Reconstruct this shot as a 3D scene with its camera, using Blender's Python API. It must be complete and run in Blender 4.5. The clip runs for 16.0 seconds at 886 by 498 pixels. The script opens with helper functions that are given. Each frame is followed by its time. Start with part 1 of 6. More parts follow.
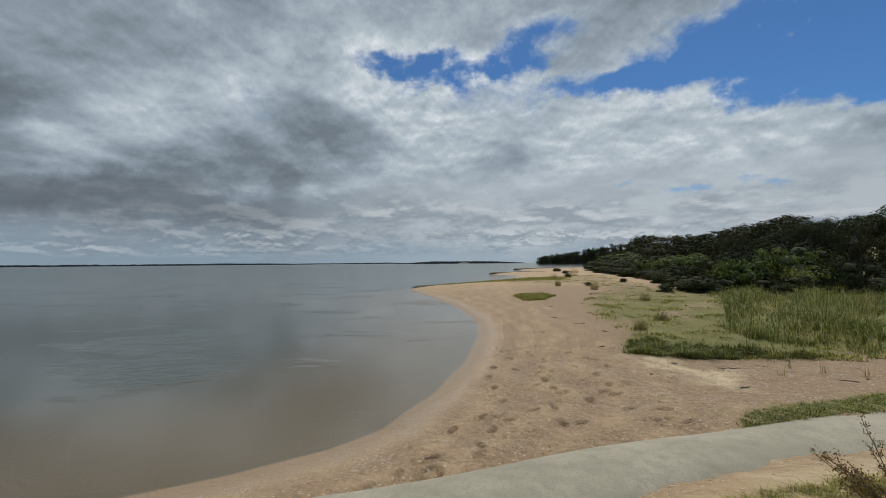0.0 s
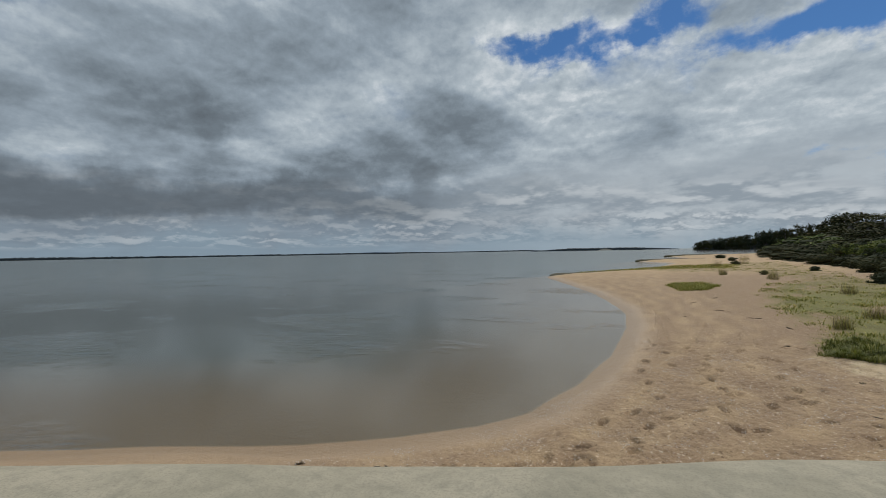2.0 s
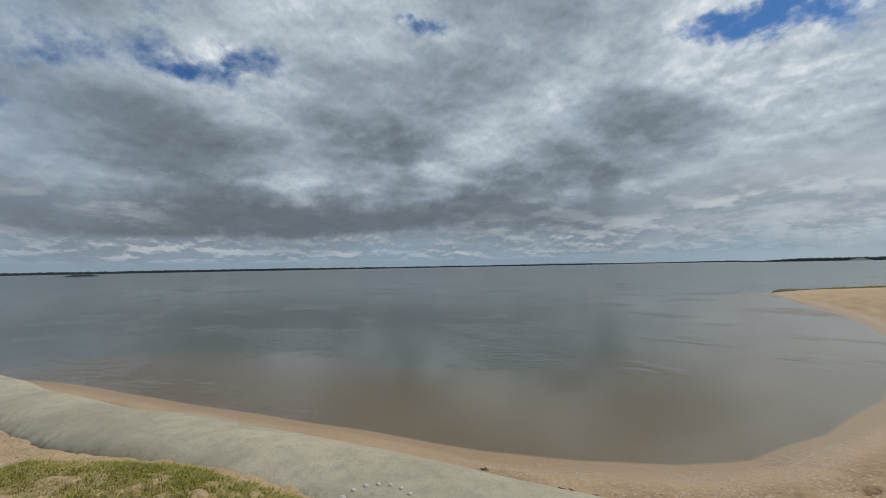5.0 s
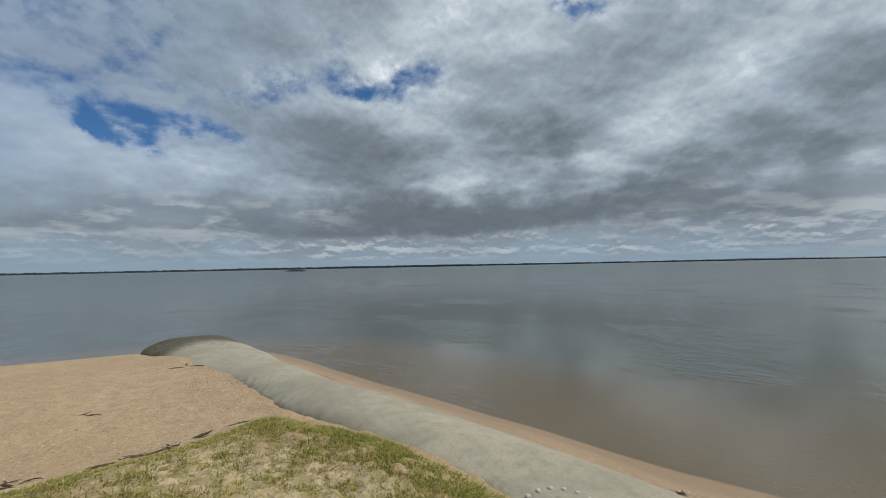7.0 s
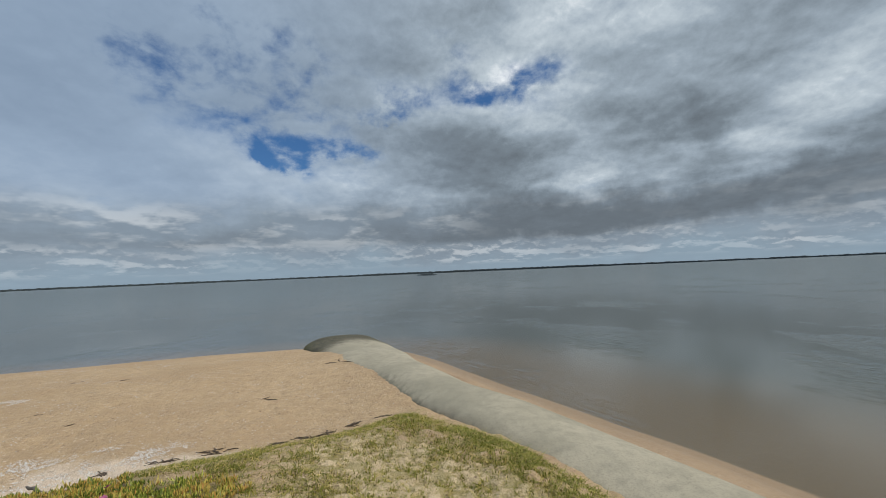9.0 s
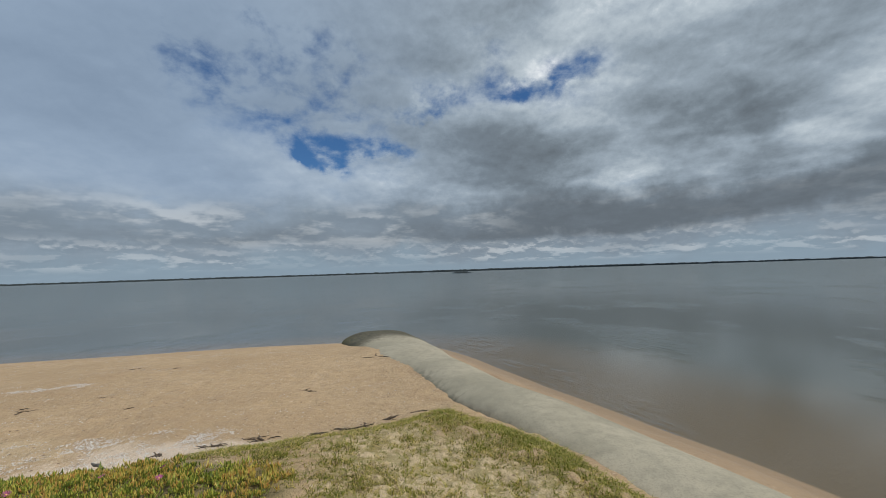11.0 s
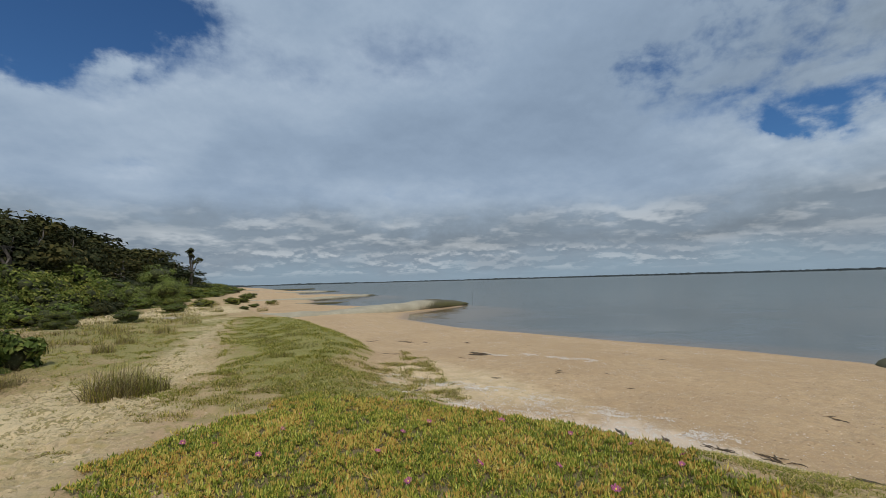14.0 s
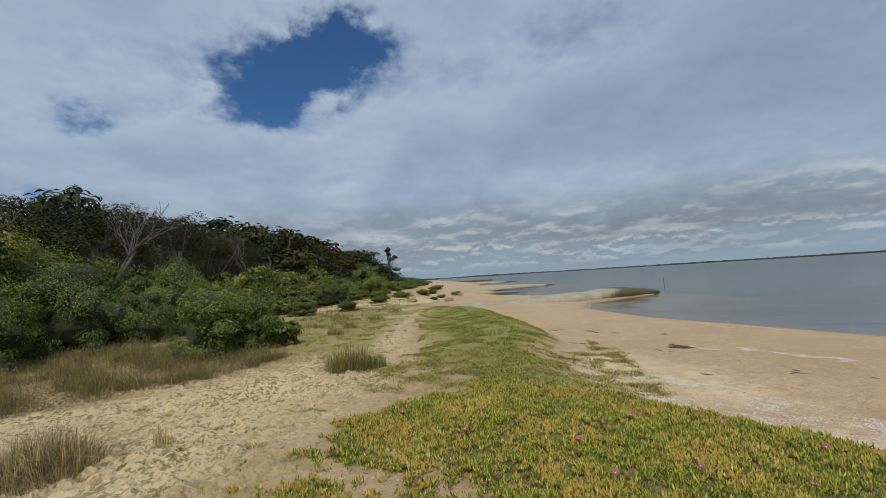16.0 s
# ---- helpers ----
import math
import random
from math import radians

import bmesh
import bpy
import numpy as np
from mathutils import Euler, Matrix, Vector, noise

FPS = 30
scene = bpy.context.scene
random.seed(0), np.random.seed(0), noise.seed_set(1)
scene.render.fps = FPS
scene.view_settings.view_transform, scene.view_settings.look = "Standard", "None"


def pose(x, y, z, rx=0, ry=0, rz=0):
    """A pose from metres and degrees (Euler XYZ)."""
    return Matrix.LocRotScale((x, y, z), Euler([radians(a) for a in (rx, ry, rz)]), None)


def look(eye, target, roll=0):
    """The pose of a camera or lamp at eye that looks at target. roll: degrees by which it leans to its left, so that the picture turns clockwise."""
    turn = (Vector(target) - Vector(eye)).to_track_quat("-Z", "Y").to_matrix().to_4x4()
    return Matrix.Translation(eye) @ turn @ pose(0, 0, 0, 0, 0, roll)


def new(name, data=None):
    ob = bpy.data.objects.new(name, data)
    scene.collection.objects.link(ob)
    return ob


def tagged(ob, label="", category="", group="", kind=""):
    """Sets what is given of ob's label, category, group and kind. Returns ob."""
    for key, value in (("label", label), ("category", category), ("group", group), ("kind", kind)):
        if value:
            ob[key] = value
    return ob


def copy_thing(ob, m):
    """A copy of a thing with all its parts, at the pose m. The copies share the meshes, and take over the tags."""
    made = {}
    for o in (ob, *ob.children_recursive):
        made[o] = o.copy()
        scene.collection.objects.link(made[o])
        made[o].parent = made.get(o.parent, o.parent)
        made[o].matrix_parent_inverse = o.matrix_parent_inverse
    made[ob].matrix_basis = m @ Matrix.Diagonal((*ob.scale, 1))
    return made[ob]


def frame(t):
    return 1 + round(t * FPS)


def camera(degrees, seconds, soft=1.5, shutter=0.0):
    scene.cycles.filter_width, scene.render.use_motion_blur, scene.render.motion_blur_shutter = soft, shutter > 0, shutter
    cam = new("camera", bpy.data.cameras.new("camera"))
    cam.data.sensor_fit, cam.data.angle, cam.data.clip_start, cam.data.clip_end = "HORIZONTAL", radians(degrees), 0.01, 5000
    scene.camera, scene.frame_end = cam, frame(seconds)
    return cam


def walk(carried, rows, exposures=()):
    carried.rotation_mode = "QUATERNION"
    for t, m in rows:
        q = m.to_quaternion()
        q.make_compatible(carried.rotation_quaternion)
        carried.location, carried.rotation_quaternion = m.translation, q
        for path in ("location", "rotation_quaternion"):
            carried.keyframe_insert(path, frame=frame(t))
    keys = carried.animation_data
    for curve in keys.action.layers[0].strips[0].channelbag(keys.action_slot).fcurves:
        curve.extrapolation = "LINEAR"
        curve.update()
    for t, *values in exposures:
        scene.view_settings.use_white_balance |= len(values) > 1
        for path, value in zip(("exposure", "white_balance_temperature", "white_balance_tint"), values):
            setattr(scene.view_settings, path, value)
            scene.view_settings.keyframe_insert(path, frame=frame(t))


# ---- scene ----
cam = camera(92.97, 16.0, soft=0.8)
walk(cam, [
    (0.0, pose(0.195, 0.300, 2.494, 91.89, 0.51, 5.07)),
    (0.5, pose(0.182, 0.285, 2.478, 91.69, 0.63, 10.03)),
    (1.0, pose(0.174, 0.259, 2.467, 91.10, 0.65, 15.04)),
    (1.5, pose(0.149, 0.234, 2.465, 90.56, 1.03, 20.11)),
    (2.0, pose(0.083, 0.194, 2.478, 90.46, 1.05, 23.28)),
    (2.5, pose(0.031, 0.174, 2.486, 90.73, 1.03, 26.56)),
    (3.0, pose(0.032, 0.171, 2.500, 91.27, 1.51, 32.47)),
    (3.5, pose(0.047, 0.186, 2.496, 91.71, 1.54, 36.04)),
    (6.0, pose(-0.034, 0.195, 2.479, 92.39, 0.98, 54.45)),
    (6.5, pose(-0.110, 0.120, 2.483, 92.24, 1.05, 58.95)),
    (7.0, pose(-0.136, 0.081, 2.487, 92.33, 1.16, 68.25)),
    (7.5, pose(-0.131, 0.100, 2.501, 92.64, 1.57, 76.48)),
    (8.0, pose(-0.109, 0.089, 2.513, 92.89, 2.15, 81.45)),
    (8.5, pose(-0.111, 0.086, 2.513, 93.07, 2.40, 84.05)),
    (11.0, pose(-0.133, 0.050, 2.494, 93.07, 1.83, 90.06)),
    (11.5, pose(-0.124, 0.050, 2.499, 92.92, 1.80, 94.55)),
    (12.0, pose(-0.089, -0.024, 2.504, 93.01, 2.12, 102.62)),
    (12.5, pose(-0.048, -0.138, 2.499, 93.21, 2.02, 111.40)),
    (13.0, pose(-0.002, -0.216, 2.493, 93.38, 1.60, 121.71)),
    (13.5, pose(0.006, -0.230, 2.509, 93.78, 1.20, 134.91)),
    (14.0, pose(0.025, -0.225, 2.510, 94.31, 1.52, 147.75)),
    (14.5, pose(0.041, -0.220, 2.506, 94.59, 1.96, 153.17)),
    (15.0, pose(0.043, -0.221, 2.508, 94.58, 2.07, 154.11)),
    (15.5, pose(0.063, -0.229, 2.489, 94.47, 1.79, 161.38)),
    (16.0, pose(0.142, -0.242, 2.482, 93.99, 3.43, 171.36)),
], exposures=((0.0, -0.08), (0.5, 0.04), (1.0, -0.06), (2.0, -0.17), (3.6, -0.20), (6.0, 0.10), (7.0, 0.06), (8.5, 0.10), (11.5, 0.0), (13.0, 0.06), (13.8, 0.03), (14.7, -0.05), (15.4, -0.05), (16.0, 0.06)))

# ---------------------------------------------------------------- sky and sun
SUN_AZ, SUN_EL = 72.0, 55.0          # degrees, azimuth from +x towards +y

world = bpy.data.worlds.new("sky")
scene.world = world
world.use_nodes = True
wt = world.node_tree
wt.nodes.clear()


class Net:
    """Small helper that wires nodes of one tree."""

    def __init__(self, tree):
        self.t = tree

    def node(self, kind, **props):
        n = self.t.nodes.new(kind)
        for k, v in props.items():
            if k == "op":
                n.operation = v
            elif k == "noise_dimensions":
                n.noise_dimensions = v
            elif k == "data_type":
                n.data_type = v
            elif k == "blend_type":
                n.blend_type = v
            elif k == "attribute_name":
                n.attribute_name = v
        return n

    def plug(self, sock, v):
        if isinstance(v, bpy.types.NodeSocket):
            self.t.links.new(v, sock)
        elif v is not None:
            if sock.type == "RGBA" and len(v) == 3:
                v = (*v, 1.0)
            sock.default_value = v

    def math(self, op, a, b=None, c=None, clamp=False):
        n = self.node("ShaderNodeMath", op=op)
        n.use_clamp = clamp
        for s, v in zip(n.inputs, (a, b, c)):
            self.plug(s, v)
        return n.outputs[0]

    def vmath(self, op, a, b=None, scale=None):
        n = self.node("ShaderNodeVectorMath", op=op)
        self.plug(n.inputs[0], a)
        if b is not None:
            self.plug(n.inputs[1], b)
        if scale is not None:
            self.plug(n.inputs["Scale"], scale)
        return n.outputs["Value"] if op in ("DOT_PRODUCT", "LENGTH") else n.outputs[0]

    def noise(self, vec, scale, detail=4.0, rough=0.55, dist=0.0):
        n = self.node("ShaderNodeTexNoise")
        self.plug(n.inputs["Vector"], vec)
        n.inputs["Scale"].default_value = scale
        n.inputs["Detail"].default_value = detail
        n.inputs["Roughness"].default_value = rough
        n.inputs["Distortion"].default_value = dist
        return n

    def mix(self, f, a, b):
        n = self.node("ShaderNodeMix", data_type="RGBA")
        self.plug(n.inputs[0], f)
        self.plug(n.inputs[6], a)
        self.plug(n.inputs[7], b)
        return n.outputs[2]

    def ramp(self, f, lo, hi, a=0.0, b=1.0):
        n = self.node("ShaderNodeMapRange")
        n.interpolation_type = "SMOOTHSTEP"
        self.plug(n.inputs[0], f)
        for k, v in zip((1, 2, 3, 4), (lo, hi, a, b)):
            n.inputs[k].default_value = v
        return n.outputs[0]

    def sep(self, v):
        n = self.node("ShaderNodeSeparateXYZ")
        self.plug(n.inputs[0], v)
        return n.outputs

    def comb(self, x, y, z):
        n = self.node("ShaderNodeCombineXYZ")
        for s, v in zip(n.inputs, (x, y, z)):
            self.plug(s, v)
        return n.outputs[0]


N = Net(wt)
ray = N.node("ShaderNodeTexCoord").outputs["Generated"]
warp_a = N.noise(ray, 5.0, 6.0, 0.6).outputs["Color"]
warp = N.vmath("SCALE", N.vmath("SUBTRACT", warp_a, (0.5, 0.5, 0.5)), scale=0.17)
bent = N.vmath("ADD", ray, warp)
bx, by, bz = N.sep(bent)
# azimuth 0..360 with its seam over the wood behind, and elevation, both in degrees
azim = N.math("ADD", N.math("MULTIPLY", N.math("ARCTAN2", N.math("MULTIPLY", by, -1.0), N.math("MULTIPLY", bx, -1.0)), 57.2958), 180.0)
elev = N.math("MULTIPLY", N.math("ARCSINE", bz), 57.2958)


def patch(az, el, w, h):
    """A soft oval of the sky, 1 in its middle."""
    a = N.math("MULTIPLY", N.math("SUBTRACT", azim, az), 1.0 / w)
    e = N.math("MULTIPLY", N.math("SUBTRACT", elev, el), 1.0 / h)
    r = N.math("ADD", N.math("MULTIPLY", a, a), N.math("MULTIPLY", e, e))
    return N.math("DIVIDE", 1.0, N.math("ADD", 1.0, N.math("MULTIPLY", r, r)))


def patches(rows):
    total = 0.0
    for az, el, w, h, gain in rows:
        total = N.math("MULTIPLY_ADD", patch(az, el, w, h), gain, total)
    return total


# openings in the cloud: azimuth, elevation, half width, half height, strength
OPENINGS = [
    (57, 22.0, 12.0, 3.9, 1.5), (47, 18.0, 6.0, 3.2, 1.2), (73, 20.8, 7.0, 1.8, 0.9), (84, 25.2, 6.5, 1.8, 0.9),
    (96, 24.6, 5.0, 1.9, 0.9), (104, 25.4, 5.0, 1.2, 0.55), (79, 28.5, 5.0, 1.3, 0.6), (64, 9.0, 13.0, 0.9, 0.5),
    (191, 17.0, 8.5, 1.7, 0.64), (181, 21.5, 5.0, 1.2, 0.42), (201, 25.0, 13.0, 6.0, 0.60), (196, 14.8, 3.0, 1.1, 0.6), (165, 23.2, 7.0, 2.0, 0.42), (172, 27.0, 5.0, 3.0, 0.3),
    (138, 30.5, 4.0, 1.0, 0.5), (281.5, 25.5, 6.5, 3.0, 1.25), (274.0, 29.5, 6.5, 2.8, 1.15), (286, 22.5, 5.0, 2.2, 0.55), (301, 18.9, 2.6, 1.4, 0.45),
    (204, 7.6, 1.9, 0.5, 0.5), (306, 11.8, 3.0, 2.1, 0.5), (330, 40.0, 25.0, 9.0, 0.9), (232, 27.0, 30.0, 7.0, 0.15), (148, 11.5, 4.5, 2.5, -0.5)]
# grey undersides
BANKS = [
    (128, 7.0, 14.5, 2.1, 1.0), (140, 5.0, 6.0, 1.0, 0.5), (106, 15.0, 5.5, 2.6, 0.5), (127, 11.0, 2.5, 1.6, 0.5),
    (142, 16.0, 2.2, 2.4, 0.7), (115, 17.9, 9.0, 2.2, 0.45), (134, 23.7, 10.7, 2.6, 0.4), (116, 10.3, 2.3, 1.5, 0.7),
    (152, 6.8, 13.0, 2.0, 1.0), (176, 4.8, 8.0, 1.2, 0.4), (238, 5.6, 10.0, 1.0, 0.4), (201, 4.7, 8.0, 1.0, 0.3),
    (233, 4.3, 9.0, 0.9, 0.3), (210, 5.2, 12.0, 1.0, 0.3), (218, 19.0, 16.0, 4.0, 0.3), (195, 24.0, 14.0, 8.0, 0.3), (168, 6.5, 11.0, 3.0, 0.55), (212, 23.0, 14.0, 7.0, 0.45), (160, 6.0, 10.0, 1.9, 0.8), (188, 21.0, 16.0, 7.0, 0.25), (238, 22.0, 12.0, 7.0, 0.3), (168, 15.0, 7.0, 5.0, 0.3), (181, 4.5, 9.0, 3.0, 0.4)]
# sunlit heaps
HEAPS = [
    (98, 19.8, 4.7, 4.0, 0.9), (53, 14.4, 8.0, 2.0, 1.0), (69, 15.5, 12.4, 2.8, 0.9), (87, 22.5, 4.0, 1.4, 0.8),
    (270, 17.5, 5.0, 1.9, 0.8), (226, 3.1, 2.4, 0.6, 0.9), (242, 8.3, 5.0, 1.4, 0.7), (190, 6.3, 6.0, 1.1, 0.7),
    (143, 4.4, 9.0, 0.7, 0.8), (80, 5.0, 22.0, 5.0, 0.7), (104, 9.0, 10.0, 4.0, 0.35), (110, 27.0, 12.0, 5.0, 0.4)]


def lifted(lift, squash):
    """The direction of sight, a little higher by lift, with heights drawn out by squash."""
    return N.vmath("MULTIPLY", N.vmath("ADD", ray, (0.0, 0.0, lift)), (1.0, 1.0, squash))


# the cloud deck seen from below: thin edges shine, thick bodies are grey
px, py, pz = N.sep(ray)
true_az = N.math("ADD", N.math("MULTIPLY", N.math("ARCTAN2", N.math("MULTIPLY", py, -1.0), N.math("MULTIPLY", px, -1.0)), 57.2958), 180.0)
true_el = N.math("MULTIPLY", N.math("ARCSINE", pz), 57.2958)
deck = N.math("DIVIDE", 1.0, N.math("ADD", N.math("MAXIMUM", pz, 0.0), 0.16))
flat_x, flat_y = N.math("MULTIPLY", px, deck), N.math("MULTIPLY", py, deck)
SUN_SIDE = (math.cos(radians(SUN_AZ)) * 0.10, math.sin(radians(SUN_AZ)) * 0.10)


def body(seed, scale, detail, rough, shift=0.0):
    """Thickness of the deck, or of the deck a little nearer to the sun."""
    where = N.comb(N.math("ADD", flat_x, SUN_SIDE[0] * shift), N.math("ADD", flat_y, SUN_SIDE[1] * shift), seed)
    return N.noise(where, scale, detail, rough, 0.15).outputs[0]


broad = body(3.0, 1.25, 9.0, 0.53)
puff = body(9.0, 3.6, 7.0, 0.56)
relief = N.math("SUBTRACT", body(3.0, 1.25, 6.0, 0.53), body(3.0, 1.25, 6.0, 0.53, 1.0))
relief = N.math("MULTIPLY_ADD", N.math("SUBTRACT", body(9.0, 3.6, 5.0, 0.54), body(9.0, 3.6, 5.0, 0.54, 0.5)), 0.55, relief)
fine = N.noise(lifted(0.0, 1.3), 17.0, 6.0, 0.58, 0.15).outputs[0]
calm = N.math("MULTIPLY", N.ramp(azim, 165.0, 215.0), N.ramp(elev, 5.0, 11.0, 0.1, 1.0))
open_here, heap_here = patches(OPENINGS), patches(HEAPS)
bank_here = N.math("MULTIPLY", patches(BANKS), N.ramp(true_el, 3.4, 4.6, 0.25, 1.0))

thick = N.math("MULTIPLY_ADD", broad, 1.55, N.math("MULTIPLY_ADD", puff, 0.65, N.math("MULTIPLY_ADD", fine, 0.25, -0.53)))
thick = N.math("ADD", thick, N.ramp(elev, 12.0, 5.0, 0.0, 0.40))
holes = N.math("MULTIPLY_ADD", heap_here, 0.25, N.math("SUBTRACT", thick, open_here))
ragged = N.math("MULTIPLY_ADD", N.math("SUBTRACT", fine, 0.5), 1.3, N.math("MULTIPLY", N.math("SUBTRACT", puff, 0.5), 1.5))
ragged = N.math("MULTIPLY", ragged, N.ramp(open_here, 0.10, 0.50))
cloud = N.ramp(N.math("ADD", N.math("ADD", holes, ragged), 0.16), -0.15, 0.72)
weight = N.math("MULTIPLY_ADD", bank_here, 0.46, N.math("SUBTRACT", thick, N.math("MULTIPLY", N.math("MAXIMUM", open_here, 0.0), 0.30)))
weight = N.math("SUBTRACT", weight, N.math("MULTIPLY", heap_here, 0.22))
dim = N.ramp(weight, 0.40, 1.25, 0.0, 0.86)
shade = N.math("SUBTRACT", 1.33, N.math("MULTIPLY", dim, N.math("MULTIPLY_ADD", calm, -0.35, 1.0)))
crisp = N.math("SUBTRACT", fine, N.noise(lifted(0.011, 1.3), 17.0, 6.0, 0.58, 0.15).outputs[0])
shade = N.math("MULTIPLY_ADD", crisp, N.math("MULTIPLY_ADD", calm, -0.35, 0.65), shade)
shade = N.math("MULTIPLY_ADD", relief, N.math("MULTIPLY_ADD", calm, -0.7, 1.45), shade)
shade = N.math("MULTIPLY_ADD", N.math("SUBTRACT", fine, 0.5), N.math("MULTIPLY_ADD", calm, -0.12, 0.22), shade)
tone = N.node("ShaderNodeValToRGB")
N.plug(tone.inputs[0], N.math("MULTIPLY", shade, 0.5))
els = tone.color_ramp.elements
els[0].position, els[0].color = 0.10, (0.105, 0.125, 0.145, 1)
els[1].position, els[1].color = 0.80, (0.80, 0.84, 0.87, 1)
for pos, col in ((0.34, (0.178, 0.218, 0.256, 1)), (0.52, (0.306, 0.370, 0.432, 1)), (0.66, (0.475, 0.545, 0.60, 1))):
    e = els.new(pos)
    e.color = col
veiled = N.mix(N.math("MULTIPLY", calm, 0.55), tone.outputs[0], (0.262, 0.368, 0.532))
# rows of far cumulus, flat-based and heaped, the farthest lowest
def low_field(rise, seed, rate, deep, detail):
    """Flat-lying cloud, drawn closer together towards the horizon."""
    w = N.math("MULTIPLY", N.math("LOGARITHM", N.math("ADD", N.math("MAXIMUM", N.math("ADD", true_el, rise), 0.0), 2.2), 2.71828), deep)
    return N.noise(N.comb(N.math("MULTIPLY", true_az, rate), w, seed), 1.0, detail, 0.57, 0.0).outputs[0]


def low_cloud(under, seed, rate, deep, rise, gain, lo, hi):
    """Broken heaps with flat grey feet and bright crowns."""
    mask = N.ramp(low_field(0.0, seed, rate, deep, 9.0), 0.40, 0.54)
    lean = N.math("SUBTRACT", low_field(0.0, seed, rate, deep, 4.2), low_field(rise, seed, rate, deep, 4.2))
    lit = N.ramp(N.math("MULTIPLY_ADD", N.math("SUBTRACT", fine, 0.5), 0.10, lean), -0.06, 0.10)
    sunny = N.ramp(N.noise(N.comb(N.math("MULTIPLY", true_az, 0.07), N.math("MULTIPLY", true_el, 0.45), seed), 1.0, 3.0).outputs[0], 0.40, 0.60, 0.42, 1.0)
    mass = N.mix(N.math("MULTIPLY", lit, sunny), (0.205, 0.258, 0.315), (0.60, 0.64, 0.67))
    mass = N.mix(N.math("MULTIPLY", bank_here, 0.62), mass, (0.125, 0.150, 0.175))
    fade = N.math("MULTIPLY", N.ramp(true_el, hi[1], hi[0]), N.ramp(true_el, lo[0], lo[1]))
    return N.mix(N.math("MULTIPLY", N.math("MULTIPLY", mask, fade), gain), under, mass)


hazy = N.mix(N.math("MULTIPLY", N.ramp(true_el, 12.0, 6.0), 0.62), veiled, N.mix(N.math("MULTIPLY", bank_here, 0.8), (0.275, 0.342, 0.415), (0.135, 0.162, 0.19)))
hazy = N.mix(N.math("MULTIPLY", N.ramp(true_az, 120.0, 92.0), N.ramp(true_el, 14.0, 7.0, 0.0, 0.75)), hazy, (0.52, 0.575, 0.615))
rows_colour = low_cloud(hazy, 4.3, 0.115, 2.9, 0.8, 0.60, (2.6, 4.5), (6.5, 11.0))
rows_colour = low_cloud(rows_colour, 21.7, 0.30, 4.0, 0.45, 0.62, (0.7, 1.6), (3.4, 5.4))
# air between the eye and the low cloud
low = N.ramp(elev, 0.3, 4.0, 0.60, 0.0)
cloud_colour = N.mix(low, rows_colour, (0.25, 0.345, 0.425))

sky = N.node("ShaderNodeTexSky")
sky.sky_type = "NISHITA"
sky.sun_disc = False
sky.sun_elevation, sky.sun_rotation = radians(SUN_EL), radians(90.0 - SUN_AZ)
sky.air_density, sky.dust_density, sky.ozone_density = 1.0, 0.2, 3.0
clear = N.vmath("MULTIPLY", sky.outputs[0], (0.033, 0.054, 0.074))
whole = N.mix(cloud, clear, cloud_colour)
bg = N.node("ShaderNodeBackground")
N.plug(bg.inputs[0], whole)
bg.inputs[1].default_value = 1.0
out = N.node("ShaderNodeOutputWorld")
wt.links.new(bg.outputs[0], out.inputs[0])

sun = new("sun", bpy.data.lights.new("sun", "SUN"))
sun.data.energy, sun.data.angle, sun.data.color = 2.25, radians(2.0), (1.0, 0.95, 0.87)
sun_dir = Vector((math.cos(radians(SUN_AZ)) * math.cos(radians(SUN_EL)), math.sin(radians(SUN_AZ)) * math.cos(radians(SUN_EL)), math.sin(radians(SUN_EL))))
sun.matrix_world = look(sun_dir * 100, (0, 0, 0))

# ---------------------------------------------------------------- materials
def blank(name):
    m = bpy.data.materials.new(name)
    m.use_nodes = True
    m.node_tree.nodes.clear()
    n = Net(m.node_tree)
    o = n.node("ShaderNodeOutputMaterial")
    p = n.node("ShaderNodeBsdfPrincipled")
    m.node_tree.links.new(p.outputs[0], o.inputs[0])
    return m, n, p, o


def bump(n, p, height, strength, distance):
    b = n.node("ShaderNodeBump")
    b.inputs["Strength"].default_value = strength
    b.inputs["Distance"].default_value = distance
    n.plug(b.inputs["Height"], height)
    n.t.links.new(b.outputs[0], p.inputs["Normal"])


def place(n):
    return n.node("ShaderNodeNewGeometry").outputs["Position"]


